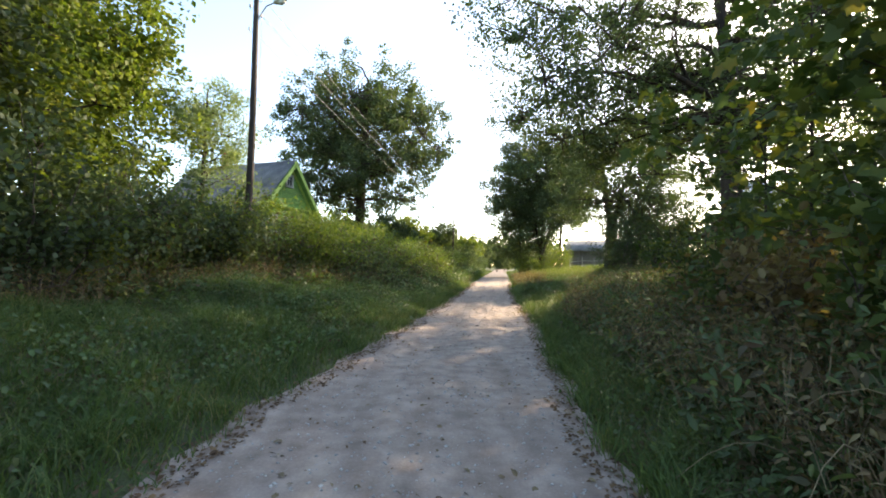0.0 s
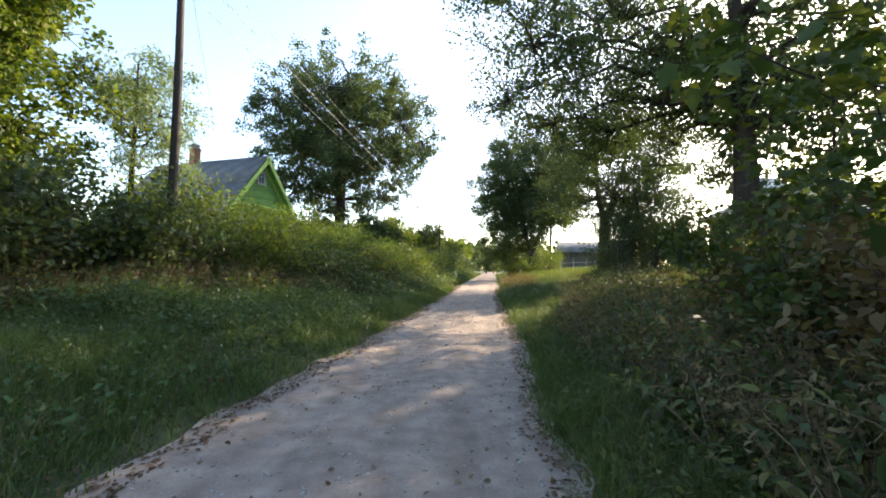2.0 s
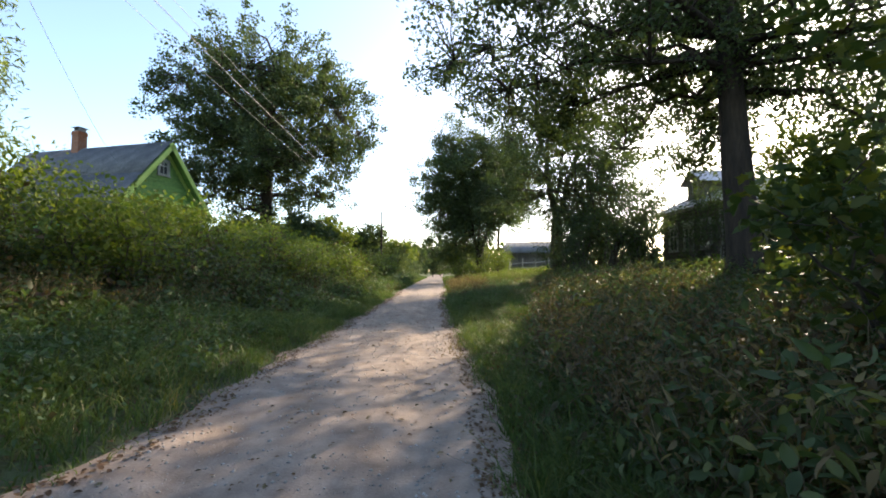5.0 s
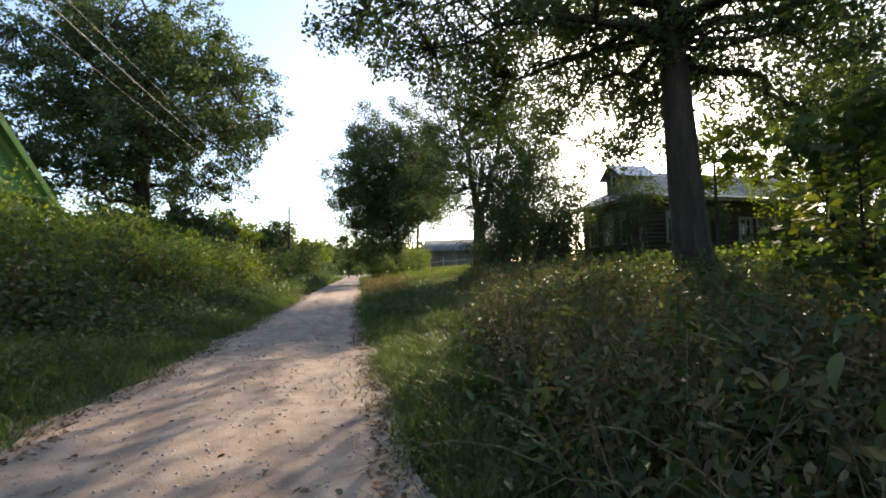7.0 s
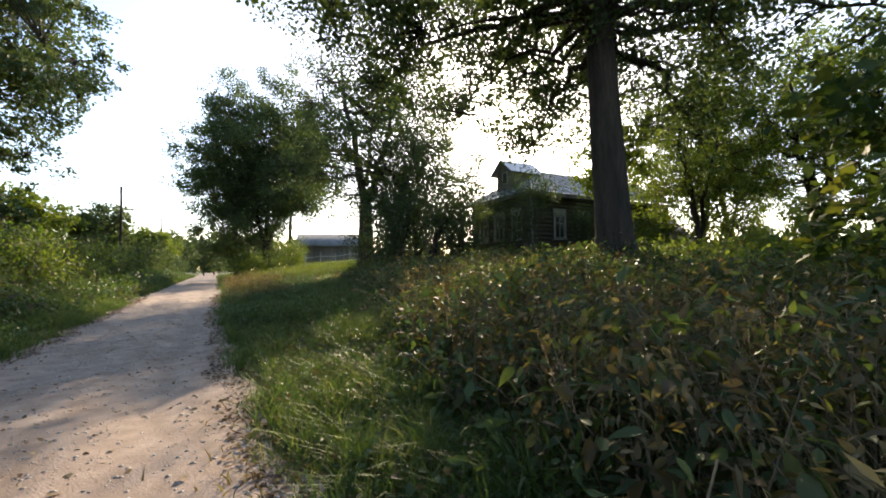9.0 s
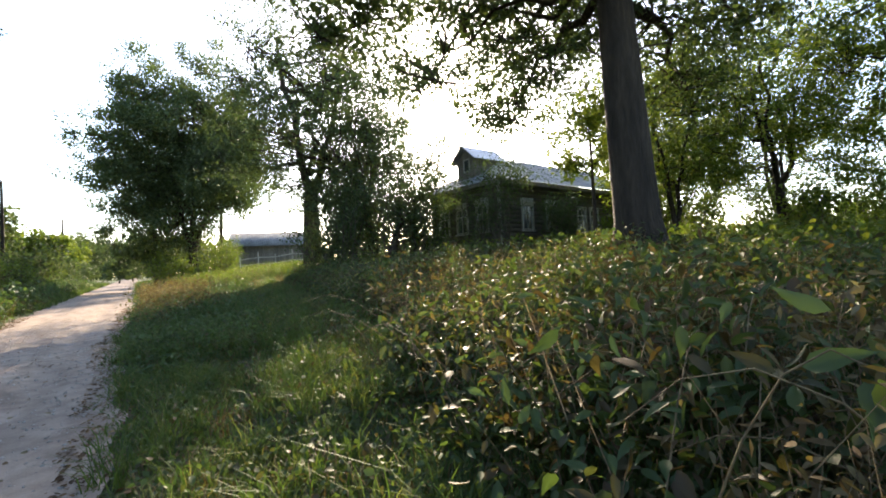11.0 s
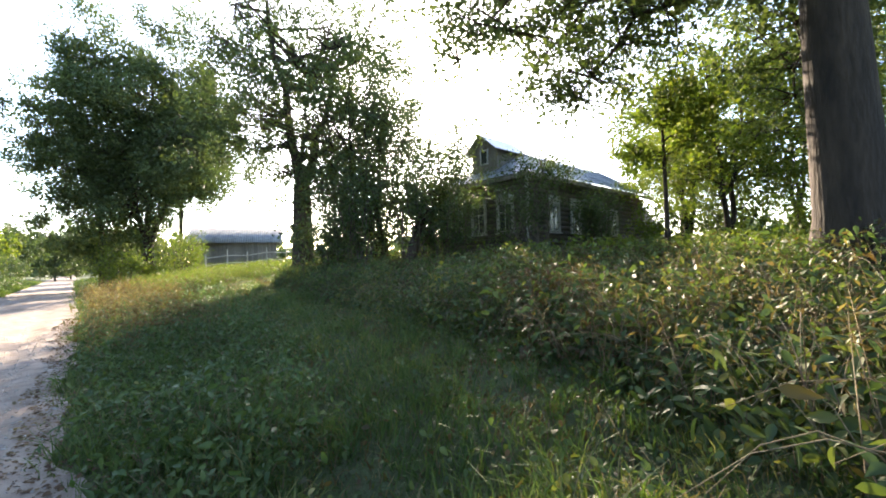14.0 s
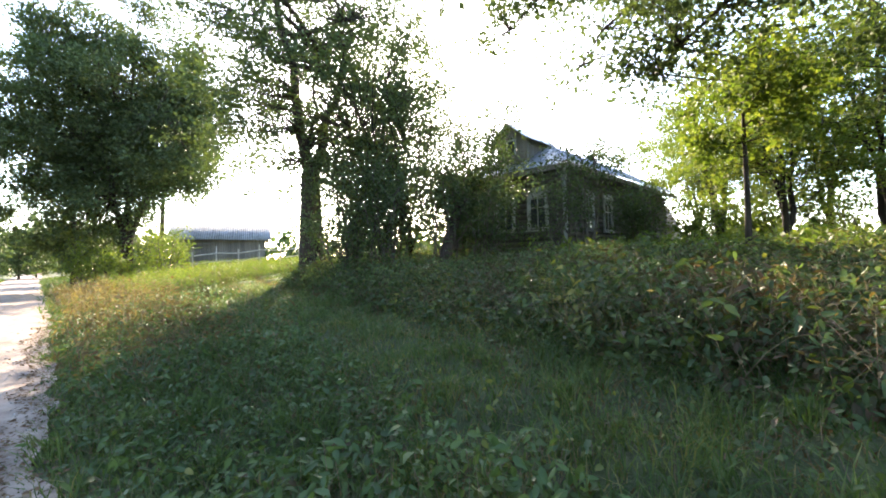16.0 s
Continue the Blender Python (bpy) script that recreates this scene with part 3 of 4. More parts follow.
# ---- shrubs ----
ru = np.random.default_rng(15)
for k in range(16):
    y = 3.0 + 0.42 * k + 0.3 * ru.random()
    x = float(along(WEEDS, y)) + 1.3 + 3.4 * ru.random()
    shrub("undergrowth_shrub", x, y, 1.4 + 0.9 * ru.random(), 0.75 + 0.3 * ru.random(), "shaded brown-green undergrowth below the young maples", (M_DRY, M_AUTUMN, M_WEED, M_DRY)[k % 4], 400 + k,
          1500, 0.11, OVATE, group="undergrowth shrubs", stems=9)
for k, (x, y, h, r) in enumerate(((15.3, 31.6, 6.4, 1.9), (18.6, 25.6, 5.4, 1.7), (15.8, 33.8, 6.4, 2.2), (22.5, 24.2, 3.4, 1.4), (13.6, 32.8, 3.2, 1.6), (18.6, 36.5, 5.0, 1.8), (15.4, 29.0, 4.4, 1.4), (17.2, 29.6, 5.2, 1.5), (16.4, 28.2, 3.6, 1.4), (14.2, 30.6, 4.0, 1.4))):
    shrub("shrub", x, y, h, r, "tall thin-stemmed shrub growing against the log house", M_DARK if k != 1 else M_OAK, 120 + k, 4200, 0.1, group="shrubs by the log house", stems=12)
for k, (x, y, h, r) in enumerate(((15.6, 54.5, 3.4, 1.7), (13.2, 53.0, 2.2, 1.5), (11.6, 55.5, 2.6, 1.5), (17.0, 58.0, 3.6, 1.8), (23, 15, 2.6, 1.5), (27, 19.5, 3.0, 1.7), (31, 17, 3.2, 1.8), (25.5, 22.3, 2.4, 1.4), (35, 21, 3.4, 1.9), (22, 12, 2.4, 1.5), (30, 12.5, 3.2, 1.9), (37, 13, 3.6, 2.0))):
    shrub("sunlit_shrub", x, y, h, r, "bright backlit green shrub in the long grass", M_LIME, 150 + k, 1900, 0.14, group="sunlit shrubs", stems=10)
rs = np.random.default_rng(5)
# added row; its dark leaf colour stands in for the shade below the trees
for k in range(9):
    y = 2.0 + k * 1.35
    shrub("hedge_shrub", along(HEDGE, y) - 1.0 - 0.8 * rs.random(), y, 1.9 + 0.9 * rs.random(), 1.3, "added shrub under the verge trees, shade put into its leaf colour", M_DARK, 180 + k, 3000, 0.12, group="hedge shrubs", stems=10)
for k in range(34):
    y = 9 + k * 1.45 + rs.normal() * 0.3
    x = along(HEDGE, y) - 1.5 - 2.0 * rs.random()
    shrub("bank_shrub", x, y, 1.5 + 0.9 * rs.random(), 1.2 + 0.5 * rs.random(), "bushy green shrub on the overgrown bank", (M_LIME, M_WEED, M_LIME)[k % 3], 200 + k,
          2400, 0.11, group="shrubs on the bank", stems=10)
for k in range(16):
    y = 14 + k * 2.1
    x = along(HEDGE, y) - 5.4 - 2 * rs.random()
    shrub("tall_shrub", x, y, 1.7 + 0.8 * rs.random(), 1.5, "yellow-green sunlit shrub in front of the house", M_LIME, 260 + k, 2600, 0.12, group="shrubs before the house", stems=11)
for k in range(9):
    y = 58 + k * 5.2 + rs.normal()
    shrub("roadside_shrub", float(along(LEFT, y)) - 2.6 - 2.2 * rs.random(), y, 2.4 + 1.4 * rs.random(), 2.0, "dark green shrub beside the far road", M_DARK, 430 + k, 1500, 0.22, group="roadside shrubs", stems=9)
for k, (x, y, h, r) in enumerate(((0.5, 64, 7, 3.6), (3.5, 72, 6, 3), (7, 92, 7, 4), (10, 104, 8, 4), (-4, 58, 6, 3.6), (-5, 46.5, 5, 2.6), (-12, 47.5, 5, 2.6), (-8, 45.5, 4, 2.4), (16, 112, 9, 4), (20, 125, 10, 5), (24.5, 118, 9, 5), (17.2, 74, 6, 3), (20, 90, 7, 4))):
    tree("roadside_tree", x, y, h, 0.12, (0, 0, h * 0.5, r, r, h * 0.5), "rounded leafy tree along the far road", M_LIME if k in (1, 2, 4) else M_OAK, 310 + k,
         clumps=110, per=50, leaf=0.34, spread=0.6, limbs=10, first=0.05, group="far roadside trees")


def far_wood():
    rng = np.random.default_rng(9)
    P = []
    for k in range(420):
        a = rng.random() * 6.283
        d = 150 + 60 * rng.random()
        h = 9 + 7 * rng.random()
        n = 90
        q = unit(rng.normal(size=(n, 3))) * [4.5, 4.5, h * 0.5] * (0.6 + 0.4 * rng.random((n, 1)))
        P.append(q + [20 + d * math.cos(a), 20 + d * math.sin(a), h * 0.5])
    P = np.concatenate(P)
    v, f = leaves(rng, P, 2.0 + 1.2 * rng.random(len(P)), OVATE, 0.3)
    tagged(new("far_wood", fast_mesh("far_wood", v, f, M_OAK)), "distant belt of mixed woodland around the village", "wood", kind="stuff")


far_wood()


# ---- weeds, grass, litter ----
def scatter(rng, n, y0, y1, x_of, focus=18.0):
    """n places: y spread evenly, x from x_of(y, random)."""
    y = y0 + (y1 - y0) * rng.random(n)
    return x_of(y, rng.random(n)), y


def weed_patch(name, label, rng, x, y, h, leaf_mat, leaf=0.09, per=13, shape=OVATE, stem_mat=None):
    """Leafy stems: x, y, h arrays."""
    n = len(x)
    z = land(x, y)
    base = np.column_stack([x, y, z - 0.05])
    tip = base + np.column_stack([rng.normal(size=(n, 2)) * 0.34 * h[:, None], h * 0.95])
    t = 0.18 + 0.82 * rng.random((n, per, 1))
    P = base[:, None] + (tip - base)[:, None] * t + rng.normal(size=(n, per, 3)) * [0.11, 0.11, 0.05]
    P = P.reshape(-1, 3)
    size = leaf * np.repeat(0.7 + 0.5 * rng.random(n), per) * (0.6 + 0.7 * rng.random(n * per))
    v, f = leaves(rng, P, size, shape, 0.55, 0.45)
    ob = tagged(new(name, fast_mesh(name, v, f, leaf_mat)), label, "weeds", kind="stuff")
    w = 0.004 + 0.003 * rng.random((n, 1))
    a = rng.random(n) * 6.283
    s = np.column_stack([np.cos(a), np.sin(a), np.zeros(n)]) * w
    o = np.column_stack([-np.sin(a), np.cos(a), np.zeros(n)]) * w
    V = np.stack([base - s, base + s, base + o * 1.7, tip], 1).reshape(-1, 3)
    k = (np.arange(n) * 4)[:, None, None]
    F = (np.array([[0, 1, 3], [1, 2, 3], [2, 0, 3]])[None] + k).reshape(-1, 3)
    part("stalks", fast_mesh("stalks", V, F, stem_mat or M_STEM), None, ob, "thin brownish stalks")
    return ob


def blades(name, label, rng, x, y, h, material, width=0.006, kind="stuff"):
    n = len(x)
    z = land(x, y)
    base = np.column_stack([x, y, z - 0.04])
    a = rng.random(n) * 6.283
    s = np.column_stack([np.cos(a), np.sin(a), np.zeros(n)]) * (width * (0.7 + 0.6 * rng.random(n)))[:, None]
    bend = rng.normal(size=(n, 2)) * 0.6 * h[:, None]
    mid = base + np.column_stack([bend * 0.35, h * 0.6])
    tip = base + np.column_stack([bend * 1.2, h * (0.85 + 0.25 * rng.random(n))])
    V = np.stack([base - s, base + s, mid - s * 0.8, mid + s * 0.8, tip], 1).reshape(-1, 3)
    k = (np.arange(n) * 5)[:, None, None]
    F = (np.array([[0, 1, 3], [0, 3, 2], [2, 3, 4]])[None] + k).reshape(-1, 3)
    return tagged(new(name, fast_mesh(name, V, F, material)), label, "grass", kind=kind)


def patchy(x, y, s=1.0):
    return 0.5 + 0.25 * np.sin(x * 1.3 * s + 0.7 * y * s) + 0.25 * np.sin(y * 1.1 * s - x * 0.5 * s + 1)


rg = np.random.default_rng(77)
# verge on the bank side
n = 95000
y = -1 + 34 * rg.random(n) ** 1.5
l, hd = edge_l(y), along(HEDGE, y)
x = l + 0.05 - rg.random(n) ** 0.9 * (l - hd + 1.2)
blades("verge_grass", "lush green verge grass beside the road", rg, x, y, (0.09 + 0.24 * rg.random(n)) * (0.4 + 1.1 * patchy(x, y, 1.4)) * (0.45 + 0.55 * soft((l - x) / 0.6)), M_GRASS)
# verge and track side
n = 120000
y = 0 + 46 * rg.random(n) ** 1.1
r_, wd = edge_r(y), along(WEEDS, y)
x = r_ - 0.05 + rg.random(n) ** 1.15 * (wd - r_ + 1.4)
track = np.abs(np.abs(x - along(TRACK, y)) - 0.75) < 0.28
hh = (0.06 + 0.15 * rg.random(n)) * (0.5 + patchy(x, y)) * (0.45 + 0.55 * soft((x - r_) / 0.6)) * np.where(track & (y > 16), 0.4, 1)
blades("track_grass", "shaggy green grass along the track", rg, x, y, hh, M_GRASS)
n = 15000
y = 13 + 34 * rg.random(n)
x = along(TRACK, y) + np.where(rg.random(n) < 0.5, 0.75, -0.75) + rg.normal(size=n) * 0.3
blades("trodden_grass", "short dry yellowed grass in the wheel tracks", rg, x, y, 0.04 + 0.1 * rg.random(n), M_DRY, 0.007)
n = 26000
y = 40 + 60 * rg.random(n)
x = np.where(rg.random(n) < 0.4, edge_l(y) - 4 * rg.random(n), edge_r(y) + 22 * rg.random(n))
blades("far_grass", "pale sunlit grass in the far field", rg, x, y, 0.25 + 0.3 * rg.random(n), M_GRASS, 0.016)
# low broad leaves in the verge
n = 13000
y = 1 + 34 * rg.random(n)
side = rg.random(n) < 0.45
x = np.where(side, edge_l(y) - 0.4 - rg.random(n) * 4, edge_r(y) + 0.3 + rg.random(n) * (along(WEEDS, y) - edge_r(y)))
weed_patch("verge_herbs", "low broad-leaved herbs among the grass", rg, x, y, 0.08 + 0.16 * rg.random(n), M_WEED, 0.055, 6)
n = 2300
y = 20.5 + 16 * rg.random(n)
x = edge_r(y) + 0.35 + rg.random(n) * np.maximum(along(TRACK, y) - 1.1 - edge_r(y), 0.2)
weed_patch("nettles", "knee-high nettles between road and track", rg, x, y, (0.14 + 0.32 * rg.random(n)) * (0.25 + 1.3 * patchy(x, y, 1.5)), M_HERB, 0.085, 13, LANCE)
n = 3600
y = 0.5 + 24 * rg.random(n)
x = edge_l(y) - 0.7 - rg.random(n) * np.maximum(edge_l(y) - along(HEDGE, y), 0.4)
weed_patch("bank_herbs", "low mixed herbs in the verge grass", rg, x, y, (0.12 + 0.26 * rg.random(n)) * (0.4 + patchy(x, y, 0.9)), M_HERB, 0.075, 9)
n = 5200
y = 9.5 + 24 * rg.random(n)
x = edge_l(y) - 0.75 - rg.random(n) ** 0.8 * np.maximum(edge_l(y) - along(HEDGE, y) + 0.6, 0.6)
weed_patch("bank_nettles", "waist-high dark nettles on the bank foot", rg, x, y, (0.25 + 0.5 * rg.random(n)) * (0.35 + 0.65 * soft((edge_l(y) - 0.6 - x) / 1.4)) * (0.3 + 1.25 * patchy(x, y, 1.9) * patchy(y, x, 0.8) * 1.5), M_HERB, 0.1, 15, LANCE)
# weeds on the house side
n = 11500
y = -2 + 38 * rg.random(n)
x = along(WEEDS, y) + 0.05 + rg.random(n) * 8.0
h = (0.45 + 0.75 * rg.random(n)) * (0.7 + 0.5 * patchy(x, y)) * (0.4 + 0.6 * soft((x - along(WEEDS, y)) / 0.9)) * (1 - 0.22 * soft((y - 12) / 6))
weed_patch("weed_thicket", "thick nettles and raspberry canes under the oak", rg, x, y, h, M_WEED, 0.125, 20, LANCE)
n = 1700
y = 1 + 26 * rg.random(n)
x = along(WEEDS, y) + 0.2 + rg.random(n) * 4
h = (0.5 + 0.8 * rg.random(n)) * (1 - 0.4 * soft((y - 16) / 8))
weed_patch("dry_stalks", "dry reddish-brown stalks among the weeds", rg, x, y, h, M_DRY, 0.07, 12, NARROW)
n = 800
y = 26 + 24 * rg.random(n)
x = edge_r(y) + 0.4 + rg.random(n) * 2.4
weed_patch("roadside_stalks", "tall dry flower stalks by the road", rg, x, y, 0.5 + 0.6 * rg.random(n), M_DRY, 0.12, 10, NARROW)
n = 2400
y = 1 + 13 * rg.random(n)
x = along(WEEDS, y) + 0.3 + rg.random(n) * 3
weed_patch("withered_herbs", "withered rusty-brown herbs below the maples", rg, x, y, 0.4 + 0.7 * rg.random(n), M_DRY, 0.075, 13, LANCE)
n = 3600
y = 40 + 14 * rg.random(n)
x = edge_r(y) + 2.5 + rg.random(n) * 14
weed_patch("meadow_weeds", "sunlit yellow-green meadow weeds before the barn", rg, x, y, 0.5 + 0.6 * rg.random(n), M_LIME, 0.15, 8, NARROW)
n = 3200
y = 6 + 20 * rg.random(n)
x = 14.5 + 22 * rg.random(n)
weed_patch("garden_weeds", "bright tall weeds under the garden trees", rg, x, y, 0.5 + 0.7 * rg.random(n), M_LIME, 0.15, 10)
# weeds on the bank
n = 12000
y = 8 + 50 * rg.random(n) ** 1.2
x = along(HEDGE, y) + 0.5 - rg.random(n) ** 0.8 * 5.5
h = (0.4 + 0.6 * rg.random(n)) * (0.5 + 0.7 * soft((along(HEDGE, y) - x) / 2.0)) * (0.4 + 1.1 * patchy(x, y, 1.8))
weed_patch("bank_weeds", "tall green weeds covering the bank", rg, x, y, h, M_WEED, 0.13, 14)
n = 2800
y = 30 + 48 * rg.random(n)
x = edge_l(y) - 0.5 - rg.random(n) * 4.5
weed_patch("far_bank_weeds", "tall weeds on the bank along the far road", rg, x, y, (0.5 + 0.8 * rg.random(n)) * (0.5 + patchy(x, y)), M_HERB, 0.17, 12, LANCE)
n = 900
y = 3 + 14 * rg.random(n)
x = along(HEDGE, y) + 0.2 - rg.random(n) * 1.5
weed_patch("seed_heads", "pale dry seed heads along the hedge foot", rg, x, y, 0.5 + 0.5 * rg.random(n), M_DRY, 0.08, 10, NARROW)
# tussocks of long drooping grass
n_t, per_t = 1500, 30
ty = -0.5 + 32 * rg.random(n_t) ** 1.3
side = rg.random(n_t) < 0.5
tx = np.where(side, edge_l(ty) - 0.15 - rg.random(n_t) * 4.2, edge_r(ty) + 0.1 + rg.random(n_t) * np.maximum(along(WEEDS, ty) - edge_r(ty), 0.3))
y = np.repeat(ty, per_t) + rg.normal(size=n_t * per_t) * 0.07
x = np.repeat(tx, per_t) + rg.normal(size=n_t * per_t) * 0.07
blades("tussock_grass", "long drooping tussocks of verge grass", rg, x, y, np.repeat(0.14 + 0.24 * rg.random(n_t), per_t) * (0.7 + 0.5 * rg.random(n_t * per_t)), M_GRASS, 0.005)
# arching dead canes
paths = []
for k in range(480):
    y0 = 2 + 24 * rg.random()
    x0 = float(along(WEEDS, y0)) + 0.1 + 3.2 * rg.random()
    a, ln, hh = rg.random() * 6.283, 0.6 + 1.0 * rg.random(), 0.4 + 0.6 * rg.random()
    t = np.linspace(0, 1, 7)
    paths.append((np.column_stack([x0 + math.cos(a) * ln * t, y0 + math.sin(a) * ln * t, float(land(x0, y0)) - 0.05 + hh * np.sin(t * 2.3)]), 0.005 * (1.1 - 0.8 * t)))
v, f = tubes(paths, 5)
tagged(new("dead_canes", fast_mesh("dead_canes", v, f, M_STEM)), "pale arching dead canes in the thicket", "canes", kind="stuff")
# fallen leaves along the road edges
n = 11000
y = 0 + 36 * rg.random(n) ** 1.2
off = np.abs(rg.normal(size=n)) * 0.28 - 0.12
x = np.where(rg.random(n) < 0.5, edge_l(y) - off + 0.1, edge_r(y) + off - 0.1)
far_off = rg.random(n) < 0.06
x = np.where(far_off, edge_l(y) + (edge_r(y) - edge_l(y)) * rg.random(n), x)
P = np.column_stack([x, y, land(x, y) + 0.012])
v, f = leaves(rg, P, 0.025 + 0.04 * rg.random(n), OVATE, 2.2)
tagged(new("leaf_litter", fast_mesh("leaf_litter", v, f, M_LITTER)), "brown fallen leaves along the road edges", "leaves", kind="stuff")
n = 420
y = 1 + 24 * rg.random(n)
x = edge_l(y) + (edge_r(y) - edge_l(y)) * rg.random(n)
P = np.column_stack([x, y, land(x, y) + 0.01])
v, f = leaves(rg, P, 0.03 + 0.05 * rg.random(n), OVATE, 1.6)
tagged(new("dark_leaves", fast_mesh("dark_leaves", v, f, M_STEM)), "scattered curled dead leaves on the road", "leaves", kind="stuff")
# stones on the road
n = 12000
y = 0.5 + 32 * rg.random(n) ** 1.3
x = edge_l(y) + (edge_r(y) - edge_l(y)) * rg.random(n)
s = 0.006 + 0.017 * rg.random(n) ** 3
octa = np.array([(1, 0, 0), (0, 1, 0), (-1, 0, 0), (0, -1, 0), (0.1, 0.1, 0.7), (0, 0, -0.6)])
fo = np.array([(0, 1, 4), (1, 2, 4), (2, 3, 4), (3, 0, 4), (1, 0, 5), (2, 1, 5), (3, 2, 5), (0, 3, 5)])
V = (octa[None] * (0.7 + 0.6 * rg.random((n, 6, 1)))) * s[:, None, None] + np.column_stack([x, y, land(x, y)])[:, None]
F = (fo[None] + (np.arange(n) * 6)[:, None, None]).reshape(-1, 3)
tagged(new("gravel", fast_mesh("gravel", V.reshape(-1, 3), F, M_STONE)), "loose grey gravel lying on the road", "gravel", kind="stuff")


# ---- poles and wires ----
def utility_pole(x, y, top, label, lamp=False):
    z0 = float(land(x, y))
    ob = thing("utility_pole", pose(x, y, z0), label, "utility pole", "utility poles")
    h = top - z0
    k = 16
    t = np.linspace(0, 1, k)
    pts = np.column_stack([0.05 * np.sin(t * 3), 0.03 * np.sin(t * 5), -0.3 + t * (h + 0.3)])
    v, f = tubes([(pts, 0.135 - 0.05 * t)], 14)
    me = fast_mesh("shaft", v, f, M_POLE)
    me.polygons.foreach_set("use_smooth", np.ones(len(f), bool))
    part("shaft", me, None, ob)
    for j, (dz, sx) in enumerate(((-0.25, 1), (-0.5, -1), (-0.85, 1), (-1.3, -1))):
        bm = bmesh.new()
        rod(bm, (0, 0, h + dz), (0.20 * sx, 0, h + dz - 0.02), 0.012, sides=6)
        rod(bm, (0.20 * sx, 0, h + dz - 0.02), (0.20 * sx, 0, h + dz + 0.12), 0.012, sides=6)
        hook = part("hook", bm, M_STEEL, ob, "steel insulator hook")
        bm = bmesh.new()
        for a, b, r in ((0.05, 0.09, 0.042), (0.09, 0.115, 0.028), (0.115, 0.16, 0.038)):
            rod(bm, (0.20 * sx, 0, h + dz + a), (0.20 * sx, 0, h + dz + b), r, r * 0.8, 10)
        part("insulator", bm, M_PORC, hook, "white porcelain insulator")
    if lamp:
        bm = bmesh.new()
        rod(bm, (0.05, 0, h - 0.9), (0.45, -0.25, h - 0.55), 0.022)
        rod(bm, (0.45, -0.25, h - 0.55), (0.85, -0.45, h - 0.52), 0.022)
        part("lamp_arm", bm, M_STEEL, ob, "bent steel lamp arm")
        bm = bmesh.new()
        m = Matrix.Translation((1.02, -0.54, h - 0.53)) @ Matrix.Rotation(radians(-27), 4, "Z")
        bmesh.ops.create_uvsphere(bm, u_segments=14, v_segments=8, radius=1, matrix=m @ Matrix.Diagonal((0.30, 0.13, 0.10, 1)))
        head = part("lamp_head", bm, M_STEEL, ob, "grey street lamp head")
        bm = bmesh.new()
        bmesh.ops.create_uvsphere(bm, u_segments=12, v_segments=6, radius=1, matrix=m @ Matrix.Translation((0.06, 0, -0.06)) @ Matrix.Diagonal((0.17, 0.10, 0.09, 1)))
        part("lamp_glass", bm, M_LAMPGLASS, head, "clouded lamp cover")
        bm = bmesh.new()
        box(bm, -0.36, -0.16, -0.1, 0.1, -0.2, 0.62, 0.02)
        part("concrete_stub", bm, M_CONC, ob, "pale concrete footing post")
        bm = bmesh.new()
        for zz in (0.2, 0.45):
            bmesh.ops.create_cone(bm, segments=16, radius1=0.2, radius2=0.2, depth=0.03, matrix=Matrix.Translation((-0.1, 0, zz)) @ Matrix.Diagonal((1.3, 0.85, 1, 1)))
        part("wire_binding", bm, M_STEEL, ob, "wire bands round pole and footing")
    return ob


utility_pole(-6.5, 14.1, 10.6, "dark tarred wooden pole with a street lamp", True)
utility_pole(2.05, 58.7, 8.9, "weathered wooden utility pole on the bank")
utility_pole(6.7, 83.5, 8.8, "thin far wooden utility pole")


def wire(a, b, sag, r=0.007, label="thin overhead power line"):
    a, b = np.array(a, float), np.array(b, float)
    t = np.linspace(0, 1, 24)[:, None]
    p = a + (b - a) * t
    p[:, 2] -= sag * 4 * (t * (1 - t))[:, 0]
    v, f = tubes([(p, np.full(24, r))], 5)
    tagged(new("power_line", fast_mesh("power_line", v, f, M_WIRE)), label, "power line", "power lines")


for dz, sx in ((-0.25, 1), (-0.5, -1), (-0.85, 1), (-1.3, -1)):
    wire((-6.5 + 0.2 * sx, 14.1, 10.6 + dz + 0.14), (2.05 + 0.2 * sx, 58.7, 8.9 + dz + 0.14), 0.5)
    wire((2.05 + 0.2 * sx, 58.7, 8.9 + dz + 0.14), (6.7 + 0.2 * sx, 83.5, 8.8 + dz + 0.14), 0.4, 0.012)
wire((-6.3, 14.1, 9.6), (-18.0, 41.0, 9.4), 0.45, 0.008, "thin service cable running to the house")


# ---- green house on the bank ----
def shared_box(name, sx, sy, sz, material, bevel=0.0):
    bm = bmesh.new()
    box(bm, 0, sx, 0, sy, 0, sz, bevel)
    me = bpy.data.meshes.new(name)
    bm.to_mesh(me)
    bm.free()
    me.materials.append(material)
    return me


def placed(name, me, parent, m, label=""):
    ob = new(name, me)
    ob.parent = parent
    ob.matrix_local = m
    return tagged(ob, label)


